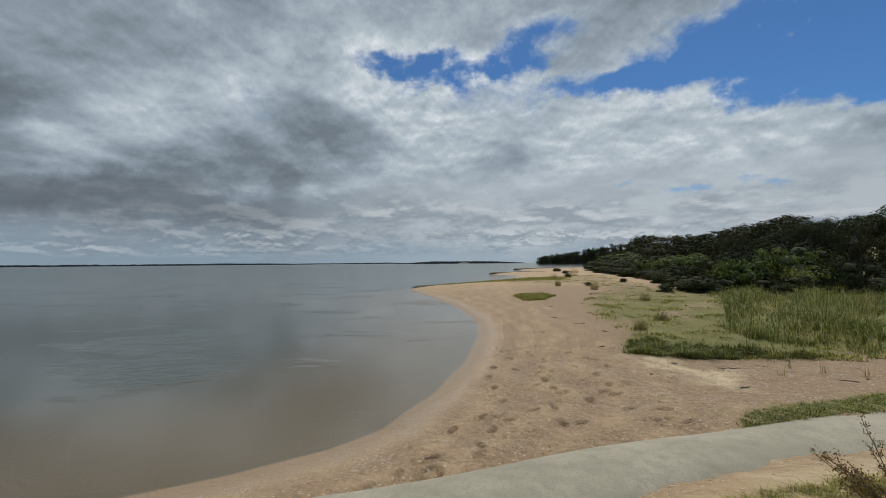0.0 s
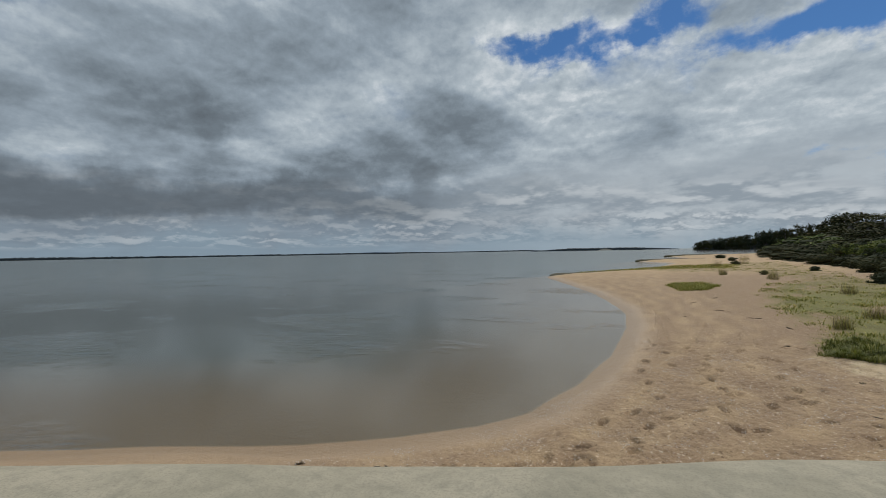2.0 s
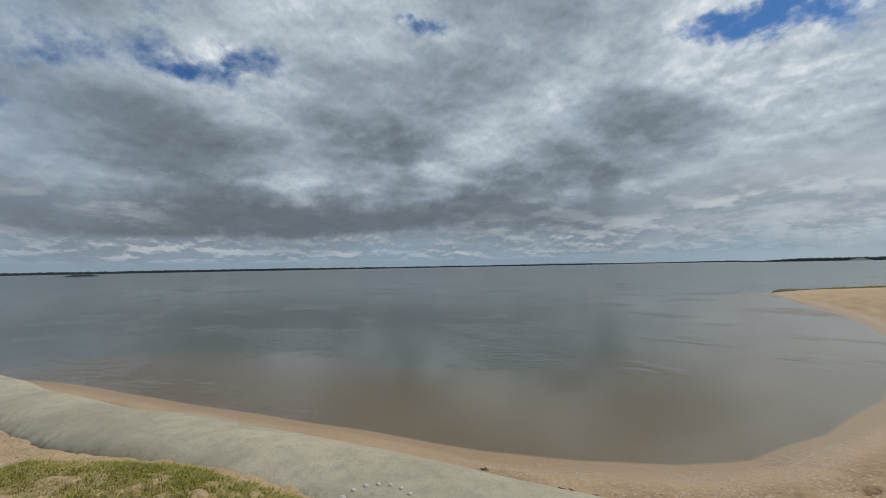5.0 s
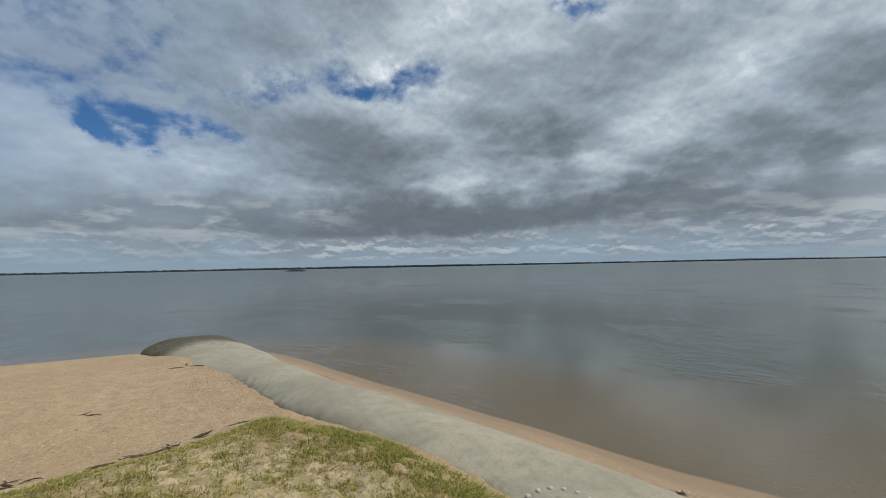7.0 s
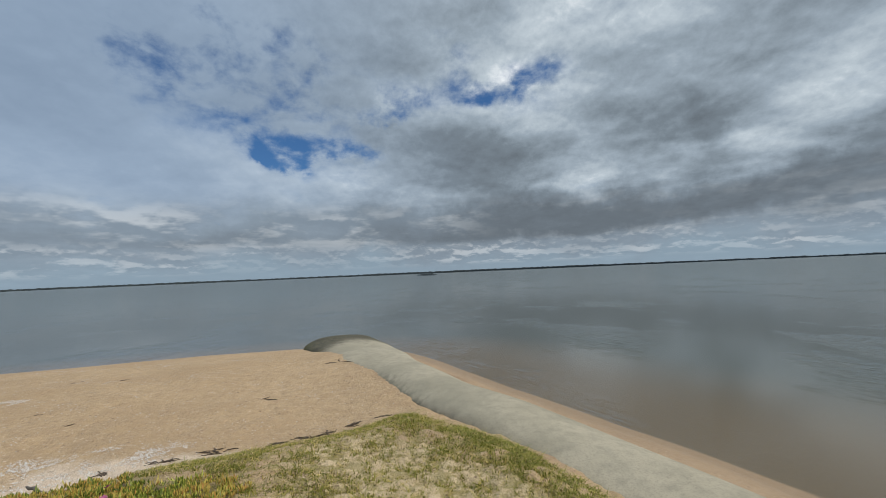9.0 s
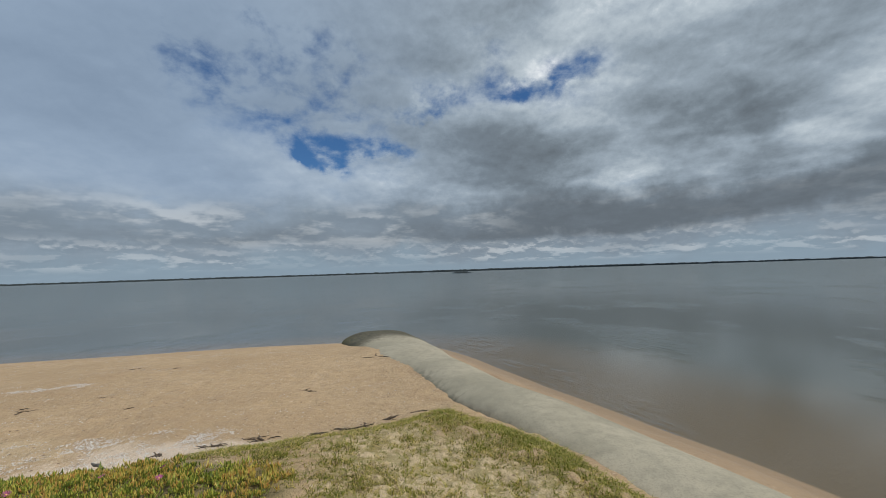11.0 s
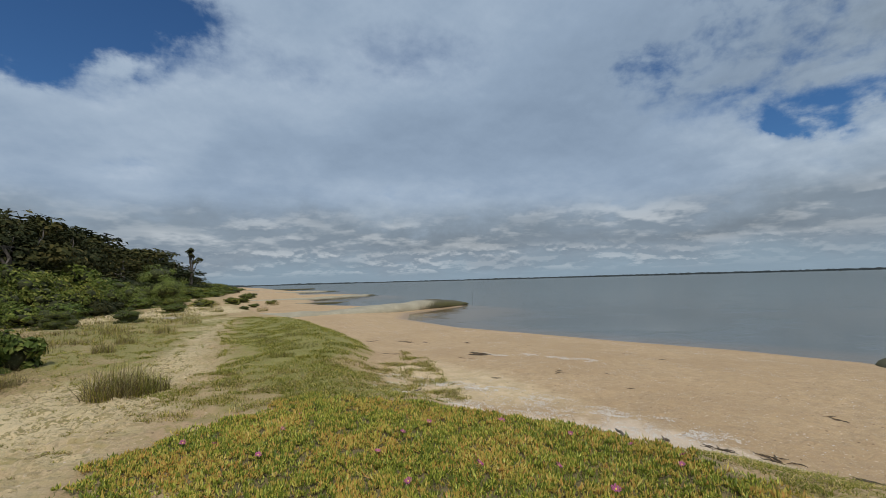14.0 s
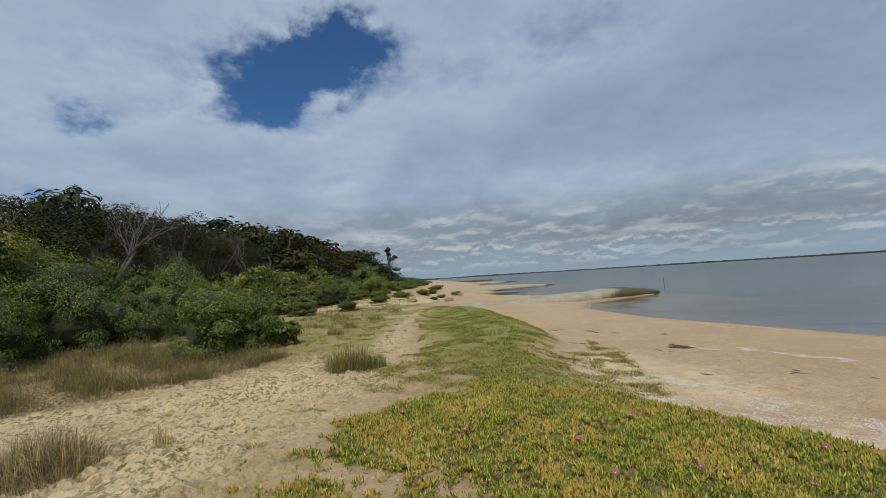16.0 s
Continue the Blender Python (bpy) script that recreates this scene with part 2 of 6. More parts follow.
def mottled(name, dark, light, third=None, scale=3.0, fine=40.0, rough=0.85, relief=0.3, depth=0.01, per="island", vary=0.25, translucent=0.0, each=0.0):
    """A surface with a coarse and a fine variation, tinted a little from piece to piece."""
    m, n, p, o = blank(name)
    pos = place(n)
    coarse = n.noise(pos, scale, 5.0).outputs[0]
    grain = n.noise(pos, fine, 4.0, 0.65).outputs[0]
    f = n.ramp(n.math("MULTIPLY_ADD", grain, 0.5, n.math("MULTIPLY", coarse, 0.5)), 0.34, 0.66)
    col = n.mix(f, dark, light)
    if per == "island":
        rnd = n.node("ShaderNodeNewGeometry").outputs["Random Per Island"]
    else:
        rnd = n.node("ShaderNodeObjectInfo").outputs["Random"]
    if third:
        col = n.mix(n.ramp(rnd, 0.62, 1.0) if each else n.ramp(rnd, 0.45, 0.95), col, third)
    if each:
        # plants of one kind differ in tone
        kin = n.node("ShaderNodeObjectInfo").outputs["Random"]
        col = n.vmath("MULTIPLY", col, n.comb(n.math("MULTIPLY_ADD", kin, 1.9 * each, 1.0 - each), n.math("MULTIPLY_ADD", kin, 1.2 * each, 1.0 - 0.5 * each), 1.0))
    if translucent:
        col = n.vmath("MULTIPLY", col, (1.06, 1.0, 0.78))
    v = n.math("MULTIPLY_ADD", rnd, 2 * vary, 1.0 - vary)
    col = n.vmath("SCALE", col, scale=v)
    n.plug(p.inputs["Base Color"], col)
    p.inputs["Roughness"].default_value = rough
    if translucent:
        p.inputs["Specular IOR Level"].default_value = 0.2
    if relief:
        bump(n, p, grain, relief, depth)
    if translucent:
        tr = n.node("ShaderNodeBsdfTranslucent")
        n.plug(tr.inputs[0], col)
        mx = n.node("ShaderNodeMixShader")
        mx.inputs[0].default_value = translucent
        n.t.links.new(p.outputs[0], mx.inputs[1])
        n.t.links.new(tr.outputs[0], mx.inputs[2])
        n.t.links.new(mx.outputs[0], o.inputs[0])
    return m


def ground_material():
    m, n, p, o = blank("sand and turf")
    pos = place(n)
    x, y, z = n.sep(pos)

    def attr(a):
        return n.node("ShaderNodeAttribute", attribute_name=a).outputs["Fac"]

    n1 = n.noise(pos, 0.45, 5.0).outputs[0]
    n2 = n.noise(pos, 5.0, 6.0, 0.6).outputs[0]
    n3 = n.noise(pos, 60.0, 3.0, 0.7).outputs[0]
    n4 = n.noise(pos, 16.0, 5.0, 0.65).outputs[0]
    vor = n.node("ShaderNodeTexVoronoi")
    n.plug(vor.inputs["Vector"], pos)
    vor.inputs["Scale"].default_value = 55.0
    speck = n.node("ShaderNodeSeparateColor")
    n.plug(speck.inputs[0], vor.outputs["Color"])
    dry = n.mix(n.ramp(n1, 0.35, 0.65), (0.445, 0.335, 0.205), (0.525, 0.405, 0.255))
    dry = n.mix(n.ramp(n2, 0.30, 0.75), dry, (0.405, 0.305, 0.19))
    dry = n.mix(n.math("MULTIPLY", n.ramp(n3, 0.45, 0.75), 0.45), dry, (0.30, 0.215, 0.14))
    dry = n.mix(n.math("MULTIPLY", n.ramp(n4, 0.50, 0.70), 0.40), dry, (0.34, 0.245, 0.16))
    dry = n.mix(n.math("MULTIPLY", n.ramp(n4, 0.42, 0.28), 0.35), dry, (0.66, 0.53, 0.38))
    # pale loose sand on the trodden track
    dry = n.mix(n.math("MULTIPLY", attr("loose"), 0.88), dry, n.mix(n.ramp(n2, 0.35, 0.65), (0.74, 0.65, 0.46), (0.56, 0.48, 0.31)))
    # shell grit and coarse gravel
    grit = attr("grit")
    dry = n.mix(n.math("MULTIPLY", grit, n.ramp(n4, 0.30, 0.60, 0.45, 1.0)), dry, (0.285, 0.205, 0.132))
    white = n.math("MULTIPLY", n.ramp(n.math("MULTIPLY_ADD", attr("shell"), 0.22, speck.outputs[0]), 0.80, 0.84), n.ramp(vor.outputs["Distance"], 0.45, 0.30))
    shell = attr("shell")
    dry = n.mix(n.math("MULTIPLY", n.ramp(shell, 0.45, 1.0), 0.8), dry, (0.66, 0.575, 0.475))
    dry = n.mix(n.math("MULTIPLY", white, n.math("MAXIMUM", shell, n.math("MULTIPLY", grit, 0.35))), dry, (0.74, 0.70, 0.64))
    # coarse flecks of weed, stone and shell in the trodden sand
    flecks = n.node("ShaderNodeTexVoronoi")
    n.plug(flecks.inputs["Vector"], n.vmath("ADD", pos, n.vmath("SCALE", n.noise(pos, 30.0, 2.0).outputs["Color"], scale=0.03)))
    flecks.inputs["Scale"].default_value = 21.0
    pick = n.node("ShaderNodeSeparateColor")
    n.plug(pick.inputs[0], flecks.outputs["Color"])
    core = n.ramp(flecks.outputs["Distance"], 0.42, 0.25)
    amount = n.math("MULTIPLY_ADD", grit, 0.10, 0.05)
    dry = n.mix(n.math("MULTIPLY", n.math("MULTIPLY", core, n.math("LESS_THAN", pick.outputs[0], amount)), 0.75), dry, (0.17, 0.115, 0.07))
    dry = n.mix(n.math("MULTIPLY", n.math("MULTIPLY", core, n.math("LESS_THAN", pick.outputs[1], amount)), 0.6), dry, (0.66, 0.58, 0.47))
    # damp swash zone, then silty bed; light lost in murky water is in its colour
    edge = n.math("MULTIPLY_ADD", n.math("SUBTRACT", n1, 0.5), 0.06, z)
    damp = n.ramp(edge, 0.15, 0.05)
    col = n.mix(n.math("MULTIPLY", damp, 0.85), dry, n.mix(n.ramp(edge, 0.09, 0.03), (0.345, 0.255, 0.165), (0.27, 0.195, 0.12)))
    silt_murk = n.ramp(z, 0.004, -0.014)
    col = n.mix(silt_murk, col, (0.150, 0.108, 0.059))
    deep = n.ramp(z, -0.2, -1.1)
    col = n.mix(deep, col, (0.062, 0.068, 0.053))
    # thin turf between the blades
    turf = attr("turf")
    lush = attr("lush")
    g = n.mix(n.ramp(n4, 0.35, 0.65), (0.33, 0.275, 0.125), (0.22, 0.21, 0.075))
    g = n.mix(n.math("MULTIPLY", lush, n.ramp(n2, 0.3, 0.7, 1.0, 0.75)), g, (0.205, 0.222, 0.058))
    g = n.mix(attr("mat"), g, n.mix(n.ramp(n4, 0.4, 0.6), (0.075, 0.080, 0.026), (0.15, 0.135, 0.055)))
    tf = n.math("MULTIPLY", turf, n.ramp(n.math("ADD", n.math("MULTIPLY", n2, 0.6), n.math("MULTIPLY", n4, 0.4)), 0.52, 0.46))
    tf = n.math("MAXIMUM", tf, n.math("MULTIPLY", lush, 0.9))
    col = n.mix(tf, col, g)
    thatch = n.math("MULTIPLY", attr("thatch"), n.ramp(n.math("MULTIPLY_ADD", n4, 0.7, n.math("MULTIPLY", n2, 0.3)), 0.500, 0.545))
    col = n.mix(n.math("MULTIPLY", thatch, 0.95), col, n.mix(n.ramp(n3, 0.35, 0.6), (0.115, 0.105, 0.036), (0.25, 0.225, 0.08)))
    litter = attr("litter")
    col = n.mix(n.math("MULTIPLY", litter, n.ramp(n4, 0.42, 0.6)), col, (0.135, 0.10, 0.065))
    col = n.vmath("MULTIPLY", col, (1.15, 1.06, 0.97))
    n.plug(p.inputs["Base Color"], col)
    n.plug(p.inputs["Roughness"], n.math("MULTIPLY_ADD", damp, -0.50, 0.95))
    h = n.math("MULTIPLY_ADD", n3, 0.25, n.math("MULTIPLY_ADD", n4, 0.8, n.math("MULTIPLY", n2, 0.8)))
    h = n.math("MULTIPLY", h, n.math("MULTIPLY_ADD", damp, -0.5, 1.0))
    bump(n, p, h, 0.9, 0.055)
    return m


def water_material():
    m = bpy.data.materials.new("still shallow water")
    m.use_nodes = True
    m.node_tree.nodes.clear()
    n = Net(m.node_tree)
    o = n.node("ShaderNodeOutputMaterial")
    pos = place(n)
    patchy = n.ramp(n.noise(n.vmath("MULTIPLY", pos, (0.16, 0.26, 0.1)), 1.0, 4.0).outputs[0], 0.52, 0.66)
    crest = n.comb(n.vmath("DOT_PRODUCT", pos, (1.5, 0.6, 0.0)), n.vmath("DOT_PRODUCT", pos, (-2.9, 6.8, 0.0)), 0.0)
    ripple = n.noise(crest, 0.7, 2.0, 0.5, 0.3).outputs[0]
    swell = n.noise(pos, 0.55, 3.0, 0.45).outputs[0]
    h = n.math("MULTIPLY_ADD", n.math("MULTIPLY", ripple, patchy), 4.0, n.math("MULTIPLY_ADD", ripple, 0.05, n.math("MULTIPLY", swell, 0.06)))
    b = n.node("ShaderNodeBump")
    b.inputs["Strength"].default_value = 0.55
    b.inputs["Distance"].default_value = 0.035
    n.plug(b.inputs["Height"], h)
    fr = n.node("ShaderNodeFresnel")
    fr.inputs[0].default_value = 1.333
    n.t.links.new(b.outputs[0], fr.inputs["Normal"])
    gl = n.node("ShaderNodeBsdfGlossy")
    gl.inputs["Color"].default_value = (1, 1, 1, 1)
    gl.inputs["Roughness"].default_value = 0.10
    n.t.links.new(b.outputs[0], gl.inputs["Normal"])
    tr = n.node("ShaderNodeBsdfTransparent")
    tr.inputs[0].default_value = (0.93, 0.95, 0.92, 1)
    mx = n.node("ShaderNodeMixShader")
    # small waves keep flat sight lines from mirroring wholly
    n.plug(mx.inputs[0], n.math("MULTIPLY", n.math("MINIMUM", fr.outputs[0], 0.49), 0.99))
    n.t.links.new(tr.outputs[0], mx.inputs[1])
    n.t.links.new(gl.outputs[0], mx.inputs[2])
    n.t.links.new(mx.outputs[0], o.inputs[0])
    return m


def groyne_material():
    """Pale sand-crusted fabric tube, streaked and green-black with algae where the tide reaches it; the southern
    flank's shade is coloured in.
    """
    m, n, p, o = blank("weathered groyne")
    pos = place(n)
    z = n.sep(pos)[2]
    n1 = n.noise(pos, 0.9, 6.0, 0.6).outputs[0]
    n2 = n.noise(pos, 7.0, 6.0, 0.65).outputs[0]
    n3 = n.noise(pos, 48.0, 4.0, 0.7).outputs[0]
    base = n.mix(n.ramp(n1, 0.35, 0.68), (0.345, 0.32, 0.25), (0.455, 0.415, 0.33))
    base = n.mix(n.math("MULTIPLY", n.ramp(n2, 0.40, 0.75), 0.60), base, (0.255, 0.248, 0.20))
    base = n.mix(n.math("MULTIPLY", n.ramp(n3, 0.46, 0.68), 0.45), base, (0.22, 0.21, 0.175))
    stain = n.node("ShaderNodeAttribute", attribute_name="stain").outputs["Fac"]
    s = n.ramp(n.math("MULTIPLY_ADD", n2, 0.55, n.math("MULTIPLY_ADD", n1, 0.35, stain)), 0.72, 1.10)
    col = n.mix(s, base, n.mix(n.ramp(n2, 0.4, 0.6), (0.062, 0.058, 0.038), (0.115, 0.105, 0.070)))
    algae = n.math("MULTIPLY", n.node("ShaderNodeAttribute", attribute_name="algae").outputs["Fac"], n.ramp(n2, 0.36, 0.55))
    col = n.mix(algae, col, (0.085, 0.085, 0.016))
    col = n.vmath("MULTIPLY", col, (1.02, 0.98, 0.90))
    n.plug(p.inputs["Base Color"], col)
    p.inputs["Roughness"].default_value = 0.9
    bump(n, p, n.math("MULTIPLY_ADD", n3, 0.3, n2), 0.35, 0.02)
    return m


MAT_GROUND = ground_material()
MAT_WATER = water_material()
MAT_GROYNE = groyne_material()
# the blue of distance haze is mixed into these two colours
MAT_FAR = mottled("far wooded shore", (0.028, 0.040, 0.046), (0.050, 0.064, 0.066), scale=0.01, fine=0.06, relief=0, vary=0.1)
MAT_HAZE_HILLS = mottled("far hills tinted with haze", (0.17, 0.235, 0.30), (0.20, 0.265, 0.33), scale=0.002, fine=0.02, relief=0, vary=0.05)
MAT_SPIT = mottled("pale far sand", (0.42, 0.36, 0.27), (0.52, 0.45, 0.34), scale=0.05, fine=0.5, relief=0, vary=0.1)
MAT_BLADE = mottled("grass blades", (0.165, 0.195, 0.032), (0.275, 0.285, 0.058), (0.44, 0.37, 0.15), scale=0.7, fine=6.0, rough=0.6, relief=0, vary=0.3, translucent=0.25)
MAT_LUSH = mottled("lush grass blades", (0.185, 0.215, 0.045), (0.28, 0.30, 0.075), (0.37, 0.35, 0.13), scale=0.7, fine=6.0, rough=0.6, relief=0, vary=0.35, translucent=0.25)
MAT_RIM = mottled("dark creeping grass", (0.070, 0.098, 0.020), (0.13, 0.16, 0.036), (0.22, 0.23, 0.07), scale=0.9, fine=6.0, rough=0.6, relief=0, vary=0.35, translucent=0.2)
MAT_STRAW = mottled("dry stems", (0.26, 0.20, 0.13), (0.40, 0.32, 0.21), (0.50, 0.42, 0.28), scale=1.5, fine=12.0, rough=0.75, relief=0, vary=0.3, translucent=0.15)
MAT_HAZEGRASS = mottled("grey brown seed grass", (0.125, 0.098, 0.065), (0.205, 0.165, 0.11), (0.28, 0.25, 0.13), scale=1.0, fine=8.0, rough=0.8, relief=0, vary=0.3, translucent=0.15)
MAT_REED = mottled("reed leaves", (0.10, 0.145, 0.045), (0.18, 0.215, 0.065), (0.36, 0.34, 0.13), scale=0.5, fine=5.0, rough=0.5, relief=0, vary=0.3, translucent=0.3)
MAT_PIG_GREEN = mottled("pigface leaves", (0.110, 0.158, 0.018), (0.235, 0.275, 0.034), (0.39, 0.38, 0.065), scale=1.6, fine=10.0, rough=0.45, relief=0, vary=0.3)
MAT_PIG_GOLD = mottled("ripened pigface leaves", (0.50, 0.37, 0.070), (0.60, 0.50, 0.12), (0.43, 0.23, 0.06), scale=1.6, fine=10.0, rough=0.45, relief=0, vary=0.25)
MAT_PETAL = mottled("magenta petals", (0.40, 0.085, 0.31), (0.52, 0.16, 0.42), scale=20, fine=90, rough=0.5, relief=0, vary=0.15, translucent=0.2)
MAT_YELLOW = mottled("yellow stamens", (0.72, 0.52, 0.06), (0.80, 0.62, 0.10), scale=30, fine=120, rough=0.6, relief=0, vary=0.1)
MAT_BARK = mottled("grey bark", (0.060, 0.050, 0.040), (0.14, 0.122, 0.105), scale=2.0, fine=18, rough=0.95, relief=0.6, depth=0.02, per="object", vary=0.2)
MAT_BARE = mottled("bleached dead wood", (0.10, 0.088, 0.075), (0.19, 0.17, 0.145), scale=2.0, fine=18, rough=0.9, relief=0.4, depth=0.01, per="object", vary=0.2)
MAT_LEAF_DARK = mottled("dark olive leaves", (0.021, 0.027, 0.012), (0.046, 0.052, 0.022), (0.075, 0.068, 0.034), scale=0.5, fine=5.0, rough=0.85, relief=0, vary=0.15, each=0.35, translucent=0.04)
MAT_LEAF_MID = mottled("mid green leaves", (0.062, 0.092, 0.022), (0.150, 0.180, 0.046), (0.22, 0.22, 0.07), scale=0.5, fine=5.0, rough=0.75, relief=0, vary=0.15, each=0.32, translucent=0.10)
MAT_LEAF_BRIGHT = mottled("fresh green leaves", (0.058, 0.092, 0.020), (0.140, 0.185, 0.044), (0.21, 0.23, 0.072), scale=0.5, fine=5.0, rough=0.65, relief=0, vary=0.15, each=0.20, translucent=0.10)
MAT_LEAF_PALE = mottled("pale green leaves", (0.085, 0.130, 0.034), (0.16, 0.215, 0.062), (0.23, 0.27, 0.11), scale=0.5, fine=5.0, rough=0.5, relief=0, vary=0.15, each=0.25, translucent=0.10)
MAT_LEAF_RED = mottled("bronze red twig leaves", (0.14, 0.080, 0.045), (0.24, 0.14, 0.075), (0.22, 0.20, 0.08), scale=5, fine=40, rough=0.6, relief=0, vary=0.35, translucent=0.35)
# coloured dark to stand for the shade inside the bushes
MAT_SHADE_CORE = mottled("bush inside with shade as colour", (0.034, 0.040, 0.015), (0.062, 0.068, 0.027), scale=3.0, fine=25.0, rough=1.0, relief=0.8, depth=0.05, vary=0.2)
MAT_WEED = mottled("dry seaweed", (0.040, 0.028, 0.018), (0.098, 0.068, 0.042), (0.16, 0.115, 0.072), scale=8, fine=60, rough=0.85, relief=0.4, depth=0.004, vary=0.3)
MAT_SHELL = mottled("bleached shell", (0.66, 0.62, 0.56), (0.80, 0.77, 0.72), (0.58, 0.47, 0.38), scale=10, fine=120, rough=0.6, relief=0.2, depth=0.002, vary=0.15)
MAT_SHELL_OLD = mottled("dusty shell", (0.40, 0.37, 0.32), (0.56, 0.53, 0.47), (0.48, 0.42, 0.36), scale=10, fine=120, rough=0.7, relief=0.2, depth=0.002, vary=0.15)
MAT_POST = mottled("wet dark timber", (0.045, 0.040, 0.034), (0.09, 0.08, 0.065), scale=4, fine=30, rough=0.8, relief=0.4, depth=0.01, vary=0.15)

# ---------------------------------------------------------------- the lie of the land
rng = np.random.default_rng(7)

# the water's edge, from the far south round to the far north, then inland
SHORE = [(-90, -700), (-64, -400), (-47, -250), (-36, -152), (-46, -139), (-31, -131), (-23, -96), (-35, -81), (-20, -75), (-14, -50),
         (-17, -41), (-25.0, -36), (-23, -33.4), (-15.2, -29.4), (-13, -25.5), (-12.7, -19), (-13.6, -15), (-14.5, -10.5), (-15.4, -7), (-15.7, -4),
         (-15.0, -1), (-13.8, 0.0), (-12, 0.9), (-10.3, 1.65), (-7.35, 2.98), (-5.0, 4.0), (-3.8, 4.5), (-2.7, 5.2), (-1.9, 5.85), (-1.3, 6.6),
         (-0.75, 8.2), (-0.25, 10.7), (0.13, 14.6), (0.05, 18.2), (-1.5, 25.3), (-4.2, 33), (-6.6, 39.8)]
SHORE += [(-6.4, 43), (-2.0, 50), (4.0, 62), (7.5, 78), (2.5, 88), (3.0, 95), (14, 112), (12, 138), (20, 150), (48, 172), (110, 190), (600, 260), (900, -700)]
# the low dune that the camera stands on, behind the groyne
DUNE = [(-6.6, 0.2), (-5.2, 1.45), (-3.8, 2.05), (-3.0, 2.35), (-2, 2.7), (0, 3.5), (1.5, 4.1), (3, 4.7), (6, 5.6), (12, 7.2), (60, 9.5), (60, -220), (-14, -160),
        (-6, -66), (-5, -30), (-6, -23), (-5.4, -15), (-4.4, -11), (-3.5, -8.6), (-3.3, -7), (-4.2, -4.2), (-5.2, -2.5), (-5.8, -1.1)]
WOOD_NORTH = [(15, 27), (14, 31), (18, 42), (21, 67), (30, 110), (42, 165), (120, 190), (500, 200), (500, 20), (60, 22), (30, 24)]
WOOD_SOUTH = [(9.5, -8), (10, -13), (10.5, -16.5), (9.5, -22), (7.0, -28), (4.5, -35), (2.0, -48), (-1.8, -66), (-12, -140), (-40, -330), (-60, -600), (500, -600), (500, -4), (20, -6)]
PIGFACE = [(1.25, -3.6), (1.1, -4.3), (0.54, -5.3), (-0.5, -6.0), (-1.6, -6.45), (-2.9, -5.1), (-3.8, -3.8), (-4.15, -2.7), (-3.95, -1.7), (-3.5, -1.15), (-3.0, -1.2),
           (-2.2, -1.5), (-1.3, -1.9), (-0.4, -2.3), (0.5, -2.8)]
LAWN = [(-1.3, -6.3), (-0.45, -8.0), (-0.75, -10), (-1.1, -16), (-2.3, -24.5), (-6.0, -23.5), (-5.3, -15.2), (-4.5, -11), (-3.4, -9), (-3.0, -7.6), (-3.2, -6.2), (-2.6, -5.6)]
TRACK = [(2.8, -2.2), (1.4, -4.3), (0.5, -6.3), (-0.4, -8.3), (-0.8, -11), (-1.2, -16), (-2.6, -25), (-0.6, -25), (0.0, -16), (0.7, -11), (2.2, -9.2), (4.5, -8.0), (8, -6.5), (8, -2.5), (5, -2.0)]
MARSH = [(3.55, 10.3), (4.9, 9.75), (7.3, 9.45), (13, 9.2), (40, 10), (40, 24), (16, 27), (13, 33), (16, 48), (18, 66), (8, 60), (2.0, 50), (3.0, 42), (9, 40), (9.5, 31), (6.8, 27), (5.0, 21), (4.3, 17), (4.4, 13.5)]
REEDS = [(7.2, 13.2), (6.9, 11.6), (7.4, 10.2), (9.5, 9.6), (20, 10.5), (38, 16), (34, 25), (18, 27), (13.5, 27), (11, 20)]


def signed(X, Y, poly):
    """Distance to the polygon's edge, positive inside."""
    best = np.full(X.shape, 1e9)
    inside = np.zeros(X.shape, bool)
    for (ax, ay), (bx_, by_) in zip(poly, poly[1:] + poly[:1]):
        ex, ey = bx_ - ax, by_ - ay
        k = np.clip(((X - ax) * ex + (Y - ay) * ey) / (ex * ex + ey * ey), 0, 1)
        best = np.minimum(best, np.hypot(X - ax - k * ex, Y - ay - k * ey))
        if ay != by_:
            cut = ((ay > Y) != (by_ > Y)) & (X < ax + (Y - ay) / (by_ - ay) * ex)
            inside ^= cut
    return np.where(inside, best, -best)


def step(v, lo, hi):
    k = np.clip((v - lo) / (hi - lo), 0, 1)
    return k * k * (3 - 2 * k)


def waves(X, Y, length, seed, octaves=3):
    """Smooth made-up unevenness between -1 and 1."""
    r = np.random.default_rng(seed)
    total, amp, norm = np.zeros(X.shape), 1.0, 0.0
    for _ in range(octaves):
        for _ in range(4):
            a, ph = r.uniform(0, 2 * np.pi, 2)
            k = 2 * np.pi / (length * r.uniform(0.75, 1.3))
            total += amp * np.sin(k * (X * np.cos(a) + Y * np.sin(a)) + ph + 1.3 * np.sin(0.6 * k * (X * np.sin(a) - Y * np.cos(a)) + ph))
        norm += amp * 2.2
        length, amp = length / 2.1, amp * 0.55
    return np.clip(total / norm, -1, 1)


